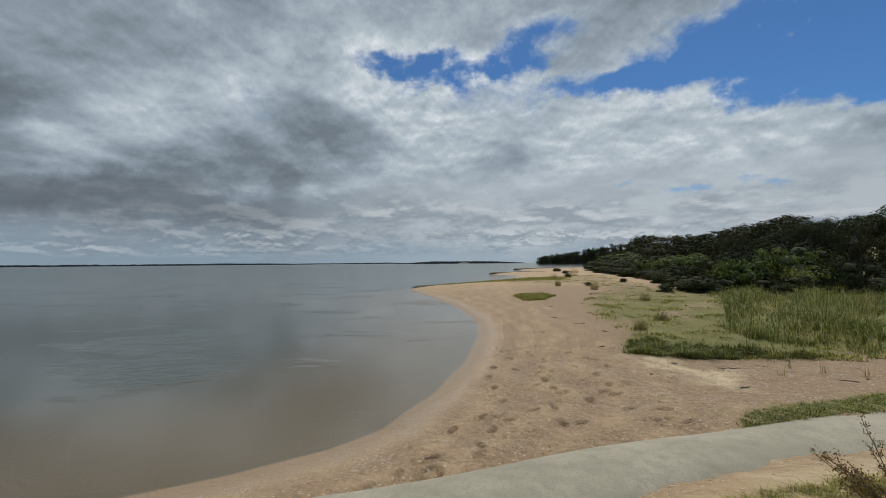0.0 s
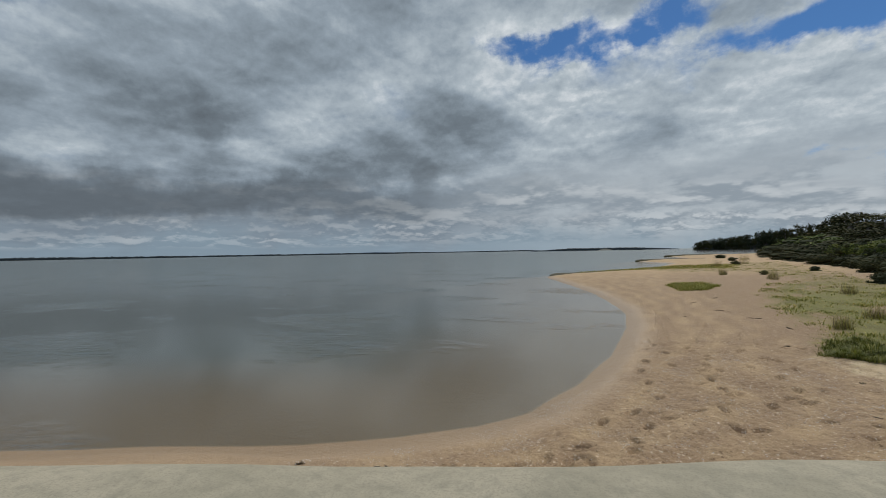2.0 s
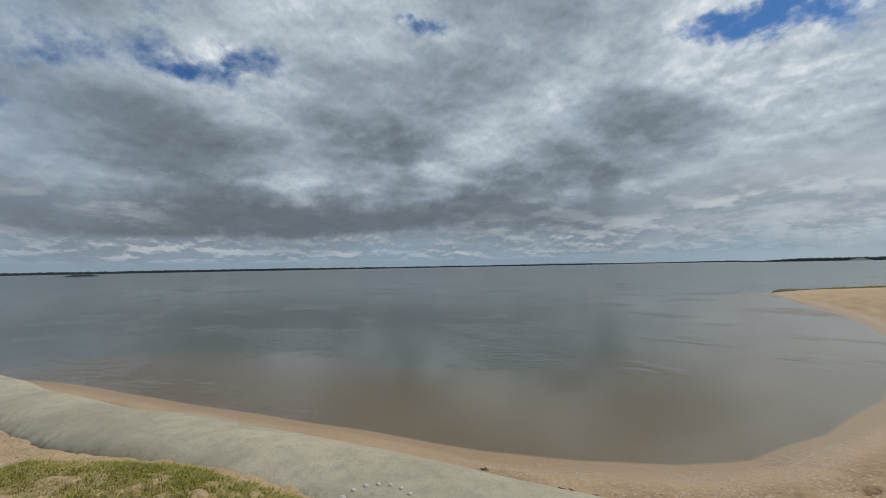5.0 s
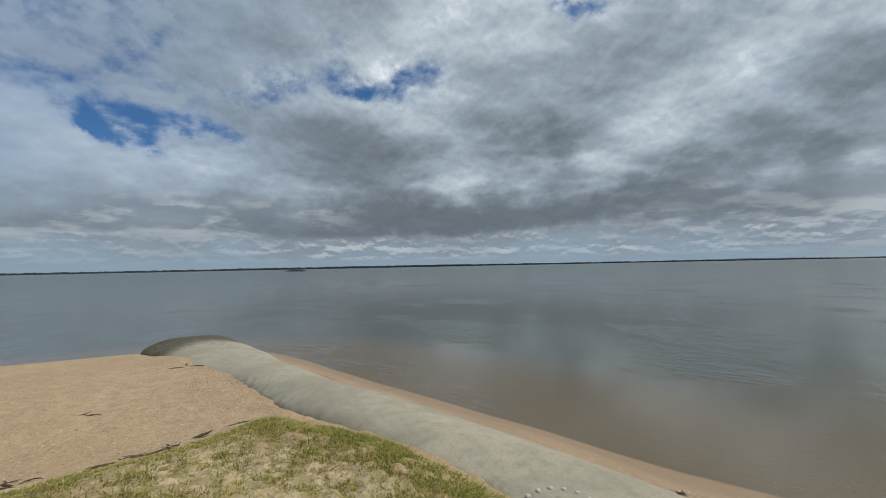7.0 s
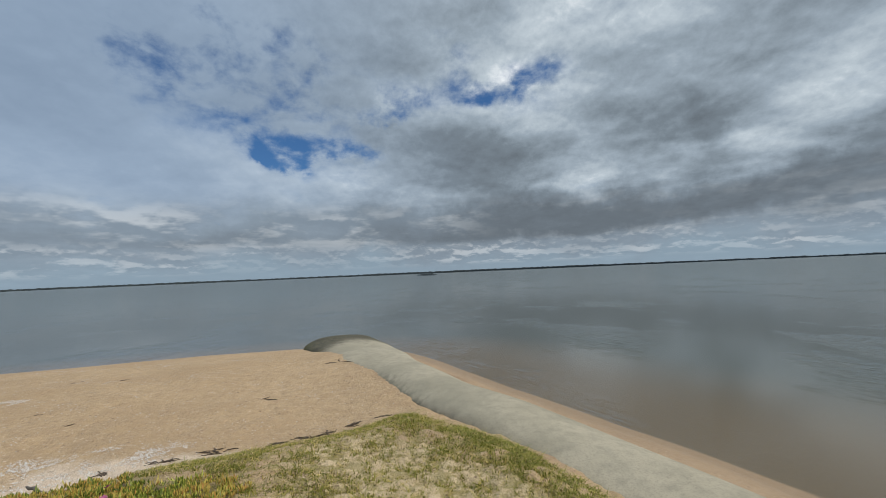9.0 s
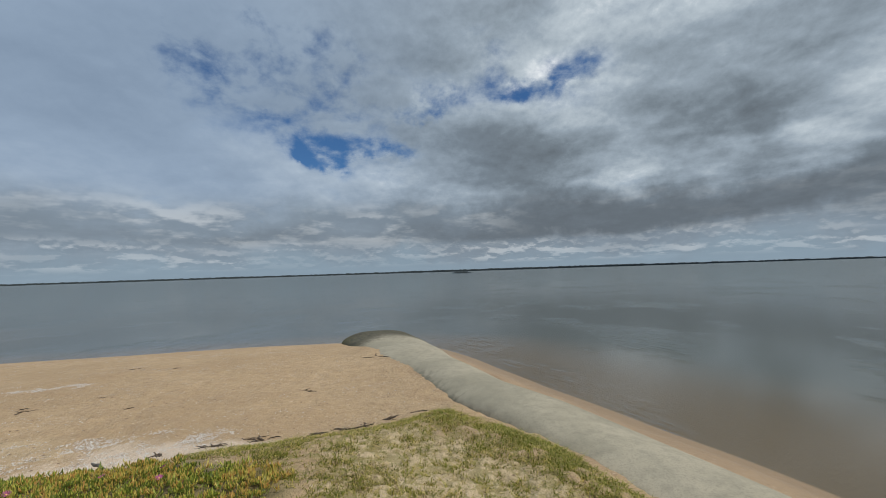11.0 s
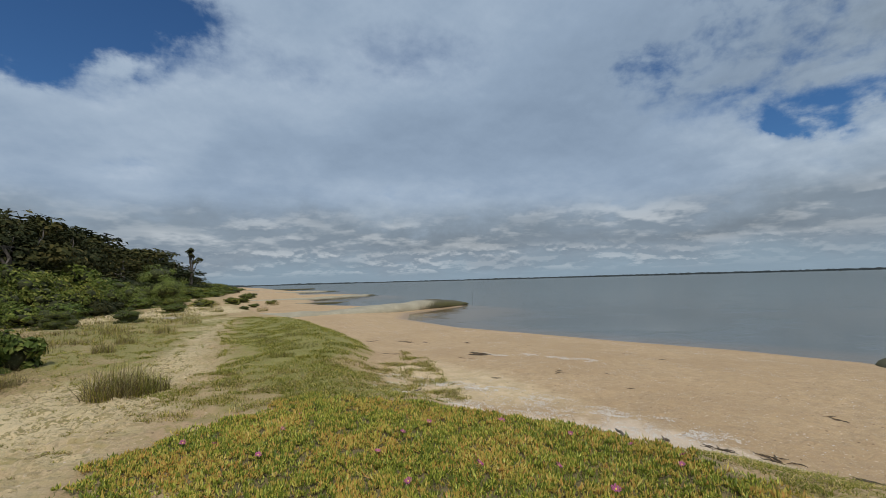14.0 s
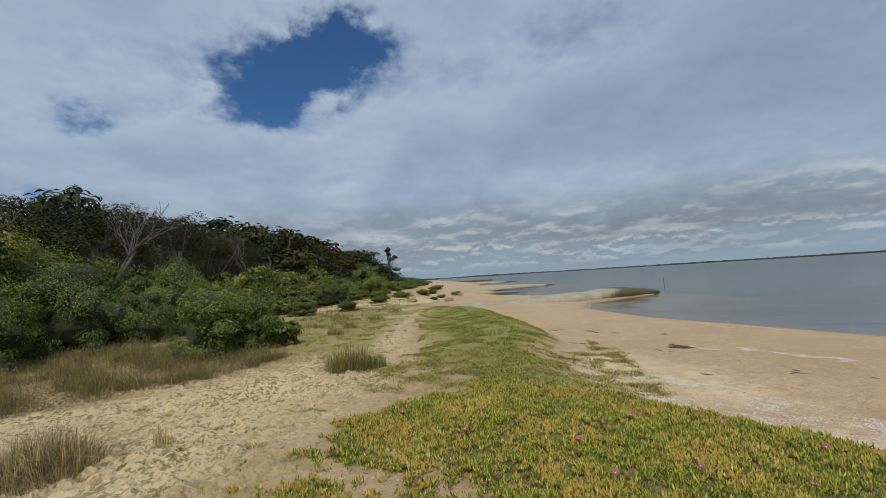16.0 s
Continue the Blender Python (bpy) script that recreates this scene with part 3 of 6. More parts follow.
# the ways that people have walked along the beach: start, end, number of steps
STEPS = []
foot_rng = np.random.default_rng(3)
for (ax, ay), (bx_, by_), count, bow in (((0.4, 6.6), (1.6, 14.0), 10, 0.4), ((1.5, 8.0), (2.2, 15.0), 10, 0.4), ((2.4, 8.0), (3.0, 13.0), 8, 0.3),
                                         ((-5.9, 2.5), (-0.4, 4.9), 10, -0.35), ((2.0, 13.5), (1.8, 30), 20, -0.6), ((0.5, 6.5), (2.4, 7.4), 5, 0.1),
                                         ((-9.4, 1.0), (-6.1, 2.4), 6, -0.15), ((0.9, 14), (0.4, 26), 16, -0.5)):
    for i in range(count):
        k = i / (count - 1)
        ux, uy = bx_ - ax, by_ - ay
        ln = math.hypot(ux, uy)
        side = 0.11 * (-1) ** i + bow * 4 * k * (1 - k) + foot_rng.normal(0, 0.07)
        STEPS.append((ax + ux * k - uy / ln * side, ay + uy * k + ux / ln * side, math.atan2(uy, ux) + foot_rng.normal(0, 0.2), foot_rng.uniform(0.7, 1.25)))
for fx, fy in ((-0.41, 5.3), (0.16, 5.63), (0.59, 6.47), (-0.75, 4.84), (-0.51, 4.76), (-0.29, 4.88), (-0.41, 4.61), (-1.65, 4.28), (-1.74, 4.2), (-2.12, 4.09), (1.38, 8.54), (1.54, 7.64),
               (1.39, 9.1), (1.54, 6.25), (1.3, 6.25), (2.63, 6.18), (2.49, 6.17), (2.78, 5.92), (1.89, 7.3), (0.32, 6.11), (-0.22, 6.18), (0.14, 5.33), (-1.02, 4.51), (2.24, 7.62), (1.29, 6.93), (2.33, 6.79)):
    STEPS.append((fx, fy, foot_rng.uniform(0.3, 1.9), foot_rng.uniform(0.8, 1.3)))
for _ in range(26):
    STEPS.append((foot_rng.uniform(0.2, 3.6), foot_rng.uniform(6.2, 12.5), foot_rng.uniform(0.6, 2.4), foot_rng.uniform(0.5, 1.0)))


AXIS = [(13, 7.7, 0.34), (9, 6.65, 0.32), (6, 5.85, 0.29), (3, 4.9, 0.25), (1.1, 4.15, 0.22), (-0.9, 3.3, 0.22), (-3.15, 2.45, 0.24), (-5.2, 1.55, 0.26), (-7.4, 0.55, 0.25),
        (-10, -0.45, 0.18), (-12.5, -1.4, 0.07), (-16.2, -2.65, 0)]


def shape(X, Y):
    """Height of the land over the water, and the distance to the water's edge."""
    X, Y = np.asarray(X, float), np.asarray(Y, float)
    d = signed(X, Y, SHORE) + 0.05 * waves(X, Y, 5.0, 11, 2)
    z = np.where(d > 0, 0.52 * (1 - np.exp(-np.maximum(d, 0) / 3.4)), -0.125 * np.power(np.maximum(-d, 0), 0.92))
    z = np.maximum(z, -2.4)
    dune = signed(X, Y, DUNE)
    z = z + 0.36 * step(dune, -0.45, 1.3)
    z = z + 0.14 * np.exp(-((X + 1.4) ** 2 + (Y + 3.4) ** 2) / 9.0)
    z = z + 0.22 * np.exp(-((X + 3.4) ** 2 / 3.0 + (Y + 12.5) ** 2 / 18.0))
    z = z + 0.05 * np.maximum(signed(X, Y, WOOD_SOUTH), 0).clip(0, 40) + 0.085 * np.maximum(signed(X, Y, WOOD_NORTH), 0).clip(0, 50)
    # sand banked up against the groyne's southern side
    line = np.interp(X, [a[0] for a in AXIS[::-1]], [a[1] for a in AXIS[::-1]])
    off = (line - Y) * 0.93
    z = z + (0.14 + 0.10 * step(-X, 6.0, 7.5)) * np.exp(-(np.maximum(off - 0.3, 0) / 1.0) ** 2) * step(off, -0.2, 0.3) * step(X, -14.5, -11.0) * step(-X, -8, -3)
    z = z + 0.24 * np.exp(-(np.maximum(-off - 0.3, 0) / 1.1) ** 2) * step(-off, -0.2, 0.3) * step(X, 1.8, 3.6)
    z = z + 0.06 * np.exp(-((X + 4.2) / 1.3) ** 2 - ((off - 1.0) / 0.7) ** 2)
    # low lines that the swash has left
    for at_, tall_ in ((0.55, 0.016), (1.25, 0.022), (2.1, 0.02)):
        z = z + tall_ * np.exp(-((d - at_ - 0.25 * waves(X, Y, 4.0, 12, 2)) / 0.12) ** 2) * (0.6 + 0.4 * waves(X, Y, 2.5, 13, 2))
    land = step(d, 0.8, 4.0)
    z = z + land * (0.035 * waves(X, Y, 3.1, 5) + 0.05 * waves(X, Y, 9.0, 6, 2) * step(d, 3, 9))
    return z, d


def height(x, y):
    return float(shape(np.array([x]), np.array([y]))[0][0])


def heights(P):
    return shape(P[:, 0], P[:, 1])[0]


def mesh_of(name, V, faces, mats, face_mat=None, smooth=False):
    """A mesh from arrays; faces is an (n, 3) or (n, 4) array, or a list of such arrays."""
    me = bpy.data.meshes.new(name)
    groups = faces if isinstance(faces, list) else [faces]
    groups = [np.asarray(g, np.int32) for g in groups if len(g)]
    me.vertices.add(len(V))
    me.vertices.foreach_set("co", np.asarray(V, np.float32).ravel())
    loops = np.concatenate([g.ravel() for g in groups])
    totals = np.concatenate([np.full(len(g), g.shape[1], np.int32) for g in groups])
    me.loops.add(len(loops))
    me.loops.foreach_set("vertex_index", loops)
    me.polygons.add(len(totals))
    me.polygons.foreach_set("loop_start", np.concatenate([[0], np.cumsum(totals)[:-1]]).astype(np.int32))
    me.polygons.foreach_set("loop_total", totals)
    for m in (mats if isinstance(mats, (list, tuple)) else [mats]):
        me.materials.append(m)
    if face_mat is not None:
        me.polygons.foreach_set("material_index", np.asarray(face_mat, np.int32))
    me.polygons.foreach_set("use_smooth", np.full(len(totals), smooth))
    me.update(calc_edges=True)
    me.validate()
    return me


def put_attribute(me, name, values):
    a = me.attributes.new(name, "FLOAT", "POINT")
    a.data.foreach_set("value", np.asarray(values, np.float32))


def part(name, me, parent, label=""):
    ob = new(name, me)
    ob.parent = parent
    if label:
        ob["label"] = label
    return ob


def build_ground():
    """One sheet of land and sea bed, fine underfoot and coarse towards the horizon."""
    # closer sight lines over the footprints to the north and the track to the south
    ang = np.radians(np.concatenate([np.linspace(-112, -58, 130, endpoint=False), np.linspace(-58, 62, 120, endpoint=False), np.linspace(62, 122, 280, endpoint=False), np.linspace(122, 166, 200, endpoint=False), np.linspace(166, 248, 130, endpoint=False)]))
    nang = len(ang)
    rad = np.concatenate([[0.0], np.geomspace(0.5, 2.9, 30), np.geomspace(3.0, 4.9, 48), np.geomspace(5.0, 12.0, 170), np.geomspace(12.1, 4700, 168)])
    nrad = len(rad) - 1
    R, A = np.meshgrid(rad[1:], ang, indexing="ij")
    X, Y = np.concatenate([[0.0], (R * np.cos(A)).ravel()]), np.concatenate([[0.0], (R * np.sin(A)).ravel()])
    Z, d = shape(X, Y)
    for fx, fy, turn, size in STEPS:
        k = np.nonzero((abs(X - fx) < 0.5) & (abs(Y - fy) < 0.5))[0]
        if len(k):
            u = (X[k] - fx) * math.cos(turn) + (Y[k] - fy) * math.sin(turn)
            v = -(X[k] - fx) * math.sin(turn) + (Y[k] - fy) * math.cos(turn)
            q = ((u / 0.105) ** 2 + (v / 0.052) ** 2) ** 1.5
            Z[k] += size * (-0.080 * np.exp(-q) + 0.018 * np.exp(-((np.cbrt(q) - 1.7) ** 2) / 0.20)) * step(d[k], 0.08, 0.28)
    near = step(np.hypot(X, Y), 30, 10) * step(d, 0.3, 1.2)
    Z += near * (0.010 * waves(X, Y, 0.55, 21, 2))
    trodden = step(signed(X, Y, [(-0.4, -3.0), (3, -1.5), (9, -2), (14, -10), (9, -22), (3, -30), (-3, -30), (-1.9, -18), (-1.0, -11), (-0.4, -8.4), (0.3, -6.4), (1.0, -4.6)]), -0.2, 0.6)
    dents = np.abs(waves(X, Y, 0.42, 22, 2)) + 0.6 * np.abs(waves(X, Y, 0.21, 23, 1))
    Z += near * trodden * 0.06 * (dents - 0.45)
    front = step(signed(X, Y, [(-6, 0), (-3.8, 1.6), (0, 2.9), (5, 4.6), (5, 0), (2, -2), (-4, -1.4), (-5.6, -1.8)]), 0, 0.4)
    Z += near * front * 0.022 * (dents - 0.45)
    beach = step(d, 0.4, 1.2) * (1 - trodden) * (1 - front)
    Z += near * beach * 0.020 * (np.abs(waves(X, Y, 0.35, 24, 2)) - 0.3)
    i = np.arange(nrad - 1)[:, None] * nang + 1
    j = np.arange(nang)[None, :]
    k = (j + 1) % nang
    quads = np.stack([i + j, i + nang + j, i + nang + k, i + k], -1).reshape(-1, 4)
    fan = np.stack([np.zeros(nang, int), 1 + np.arange(nang), 1 + (np.arange(nang) + 1) % nang], -1)
    me = mesh_of("ground", np.stack([X, Y, Z], -1), [quads, fan], MAT_GROUND, smooth=True)
    edge = 0.35 * waves(X, Y, 1.6, 31)
    dune = signed(X, Y, DUNE)
    lawn, marsh, track = signed(X, Y, LAWN), signed(X, Y, MARSH), signed(X, Y, TRACK)
    pig = signed(X, Y, PIGFACE)
    turf = step(dune + edge, 0.0, 0.7) * (1 - 0.5 * step(track + 2 * edge, -0.4, 0.8)) * (0.75 + 0.25 * waves(X, Y, 2.0, 33))
    turf = np.maximum(turf, 1.0 * step(marsh + 3 * edge, -0.3, 1.5) * (0.95 + 0.5 * waves(X, Y, 5.0, 34)))
    for px, py, rx_, ry_ in ((3.4, 26.2, 1.3, 1.6), (4.6, 6.1, 1.7, 0.33), (5.9, 6.7, 0.8, 0.3)):
        turf = np.maximum(turf, step(1.0 - np.hypot((X - px) / rx_, (Y - py) / ry_) + edge, -0.05, 0.3))
    lush = np.maximum.reduce([step(lawn + edge, -0.2, 0.8), 0.9 * step(pig + 0.7 * edge, -0.15, 0.25), 0.75 * step(signed(X, Y, [(-0.4, -6.0), (0.2, -7.4), (-0.5, -8.8), (-0.9, -11), (-1.5, -16), (-3.4, -24), (-3.4, -7), (-2.6, -5.3)]) + 0.8 * edge, -0.2, 0.5) * (0.75 + 0.5 * waves(X, Y, 1.2, 29)), 0.95 * (1 - 0.65 * np.exp(-((X + 0.6 + 0.06 * (Y + 10)) / 0.28) ** 2)) * step(signed(X, Y, [(0.3, -8.2), (1.6, -9.6), (3.5, -12.5), (5.5, -17), (4, -26), (-1.8, -26), (-0.3, -16), (-0.1, -11)]) + edge, -0.1, 0.7) * (0.72 + 0.6 * waves(X, Y, 1.6, 27))])
    lush = np.maximum(lush, step(marsh + edge, 0.0, 1.0) * step(waves(X, Y, 4.0, 35), -0.75, -0.25) * step(np.hypot(X, Y), 45, 20))
    lush = np.maximum(lush, step(signed(X, Y, WOOD_SOUTH), -0.5, 1.5))
    lush = np.maximum(lush, step(signed(X, Y, WOOD_NORTH), -1.0, 3))
    flat = signed(X, Y, [(-0.2, -3.0), (3, -1.5), (9, -2), (14, -10), (9, -22), (3, -30), (-3, -30), (-1.9, -18), (-1.0, -11), (-0.4, -8.4), (0.3, -6.4), (1.0, -4.6)])
    thatch = step(flat + 2 * edge, -0.3, 1.0) * (0.80 + 0.3 * waves(X, Y, 2.0, 39))
    green = step(waves(X, Y, 3.2, 40), -0.5, 0.2) * step(signed(X, Y, [(1.2, -10), (4, -13.5), (7.5, -15), (7, -22), (3, -30), (-3.5, -28), (-1.5, -16)]) + edge, -0.2, 1.2)
    thatch = np.maximum(thatch, 0.60 * step(signed(X, Y, [(-4, 1.0), (0, 2.4), (4, 3.9), (8, 5), (8, 0), (2, -2), (-2, -1)]) + edge, 0, 0.6))
    put_attribute(me, "thatch", np.clip(thatch, 0, 1) * (1 - np.clip(lush, 0, 1)))
    lush = np.maximum(lush, 0.95 * green)
    turf = turf * (1 - 0.8 * step(X, -0.2, 0.8) * step(Y, 2.0, 2.6) * step(-Y, -5.5, -4.8))
    put_attribute(me, "turf", np.clip(turf, 0, 1) * step(d, 1.0, 2.0))
    bare = step(waves(X, Y, 1.0, 72), -0.35, 0.10) * step((X - 0.6) * 0.805 + (Y + 5.2) * 0.593, -0.1, 0.4)
    dense = step(pig + 0.7 * edge, -0.1, 0.2) * (1 - bare)
    put_attribute(me, "mat", np.clip(np.maximum(dense, 0.5 * step(marsh + edge, 0.0, 1.0) * (0.8 + 0.6 * waves(X, Y, 1.5, 26))), 0, 1))
    lush = lush * (1 - 0.9 * bare * step(pig, -0.6, -0.1))
    dune_top = step(signed(X, Y, [(-5.6, -0.2), (-4, 1.0), (0, 2.4), (4, 3.9), (8, 5), (8, 0), (2, -2), (-2, -1), (-4.6, -1.6)]) + edge, 0, 0.6)
    pale = np.maximum.reduce([step(track + edge, -0.5, 0.8), 0.7 * dune_top] + [step(signed(X, Y, p) + edge, -0.2, 0.5) for p in (
        [(3.4, 10.4), (4.2, 9.9), (5.2, 8.6), (4.9, 7.7), (4.1, 7.4), (3.7, 8.8)], [(0.8, 2.6), (1.1, 3.4), (3.6, 4.5), (5.0, 5.0), (5.0, 3.0), (2.0, 2.2)],
        [(4.0, -22), (6.0, -24), (4.0, -32), (0.5, -42), (-4.0, -40), (-4.0, -31), (0.5, -25)])]
                             + [0.65 * step(signed(X, Y, [(-3.3, -7.2), (-4.2, -9.6), (-5.5, -9.2), (-5.8, -6.5), (-5.3, -4.8), (-4.4, -5.4)]) + edge, -0.3, 0.6)])
    put_attribute(me, "loose", np.clip(pale * (1 - dense), 0, 1))
    put_attribute(me, "lush", np.clip(lush, 0, 1))
    band = np.exp(-((pig + 0.8 + 0.3 * waves(X, Y, 1.5, 36)) / 0.65) ** 2) * step(-X, 2.0, 2.8) * step(-Y, 1.0, 2.2)
    south = step(-X, 4.0, 5.5) * step(-Y, -1.0, 1.0) * (Y > -30)
    put_attribute(me, "shell", np.clip(0.95 * band + 0.25 * south + 0.15 * south * step(waves(X, Y, 2.6, 37), 0.35, 0.7), 0, 1))
    north = step(Y - 0.42 * X, 2.6, 3.6) * step(Y, 46, 26) * (1 - 0.85 * pale)
    put_attribute(me, "grit", np.clip(north * step(d, 0.25, 0.7) * (0.68 + 0.4 * waves(X, Y, 1.8, 38) + 0.25 * np.sin(d * 8.0 + 3.0 * waves(X, Y, 7.0, 28))) + 0.8 * north * step(X, 2.5, 5.0), 0, 1))
    put_attribute(me, "litter", np.clip(0.8 * step(signed(X, Y, WOOD_SOUTH), -0.5, 2) + 0.8 * step(signed(X, Y, WOOD_NORTH), -0.5, 2)
                                        + 0.85 * step(signed(X, Y, [(2.0, -10.6), (3.4, -8.8), (5.4, -7.6), (8.5, -6.2), (11, -8.0), (10.5, -13.8), (8, -14.5), (5.4, -13.8), (3.0, -11.6)]) + edge, -0.2, 0.8)
                                        + 0.35 * step(signed(X, Y, [(2.5, -8), (8, -7), (10, -14), (6, -26), (2, -26), (2.5, -12)]), -0.5, 1), 0, 1))
    ob = new("ground", me)
    tagged(ob, "pale tan beach sand running down into shallow water", "ground", kind="structure")


build_ground()


def build_water():
    n = 256
    rad = np.concatenate([np.geomspace(2.0, 4800, 60)])
    ang = np.linspace(0, 2 * np.pi, n, endpoint=False)
    R, A = np.meshgrid(rad, ang, indexing="ij")
    V = np.stack([(R * np.cos(A)).ravel(), (R * np.sin(A)).ravel(), np.zeros(R.size)], -1)
    V[:, 0] -= 6.0
    V[:, 1] += 4.0
    i = np.arange(len(rad) - 1)[:, None] * n
    j = np.arange(n)[None, :]
    k = (j + 1) % n
    quads = np.stack([i + j, i + n + j, i + n + k, i + k], -1).reshape(-1, 4)
    V = np.concatenate([V, [[-6.0, 4.0, 0.0]]])
    fan = np.stack([np.full(n, len(V) - 1), np.arange(n), (np.arange(n) + 1) % n], -1)
    ob = new("water", mesh_of("water", V, [quads, fan], MAT_WATER, smooth=True))
    tagged(ob, "calm grey-green bay water with faint ripples", "water", kind="structure")


build_water()


# ---------------------------------------------------------------- distant shores
def ridge(name, az0, az1, dist, top, seed, material, label, rough=0.35, ends=0.12, foot=-1.0, n=260, trees=0.0, deep=90.0):
    """A long low rise of the land far over the water, with a front, a crown and a back."""
    r = np.random.default_rng(seed)
    a = np.radians(np.linspace(az0, az1, n))
    k = np.linspace(0, 1, n)
    swell = sum(r.uniform(0.4, 1) * np.sin(k * f * (az1 - az0) * 0.05 + r.uniform(0, 6)) / f ** 0.7 for f in (1.0, 2.3, 5.1, 11, 23))
    h = top * (1 - rough + rough * swell / 1.6)
    h = np.maximum(h + trees * r.uniform(-1, 1, n), 0.15 * top) * np.minimum(1, np.minimum(k, 1 - k) / ends + 0.12)
    rings = []
    for dd, hh in ((0, np.full(n, foot)), (1, 0.75 * h), (deep * 0.25, h), (deep * 0.6, h * 0.95), (deep, np.full(n, foot))):
        rings.append(np.stack([(dist + dd) * np.cos(a), (dist + dd) * np.sin(a), hh], -1))
    V = np.concatenate(rings)
    i = np.arange(4)[:, None] * n
    j = np.arange(n - 1)[None, :]
    quads = np.stack([i + j, i + j + 1, i + n + j + 1, i + n + j], -1).reshape(-1, 4)
    ob = new(name, mesh_of(name, V, quads, material))
    tagged(ob, label, "far shore", kind="structure")
    return ob


ridge("backdrop_far_hills", 108, 172, 4500, 62, 4, MAT_HAZE_HILLS, "faint blue far hills on the horizon", 0.6, 0.3, n=200)
ridge("backdrop_far_shore_west", 112, 262, 3300, 17, 5, MAT_FAR, "thin dark wooded shoreline across the bay", 0.3, 0.04, n=700, trees=2.2)
ridge("backdrop_far_shore_north", 84, 101.5, 1400, 9.5, 6, MAT_FAR, "dark wooded far point across the bay", 0.25, 0.3, n=160, trees=1.0)
ridge("backdrop_far_shore_northwest", 99, 116, 3700, 11, 16, MAT_FAR, "thin dark far shoreline across the bay", 0.3, 0.2, n=120, trees=1.5)
ridge("backdrop_headland", 70.5, 82.2, 520, 12.5, 9, MAT_FAR, "dark wooded headland beyond the beach", 0.25, 0.35, n=160, trees=1.3, deep=160)
ridge("backdrop_far_spit", 262, 268.5, 900, 4.2, 10, MAT_FAR, "thin dark far spit beyond the beach", 0.2, 0.2, n=120, trees=0.5)
ridge("backdrop_far_shore_south", 250, 266, 2600, 7.0, 12, MAT_FAR, "thin far shoreline across the bay", 0.3, 0.2, n=120, trees=1.0)
ridge("islet", 176.2, 178.9, 560, 2.6, 13, MAT_FAR, "low dark mangrove islet in the bay", 0.2, 0.3, n=60, trees=0.5, deep=14)
ridge("backdrop_sand_cliff", 91.4, 93.0, 1390, 5.5, 14, MAT_SPIT, "pale sand cliff on the far point", 0.2, 0.4, n=30, deep=6)


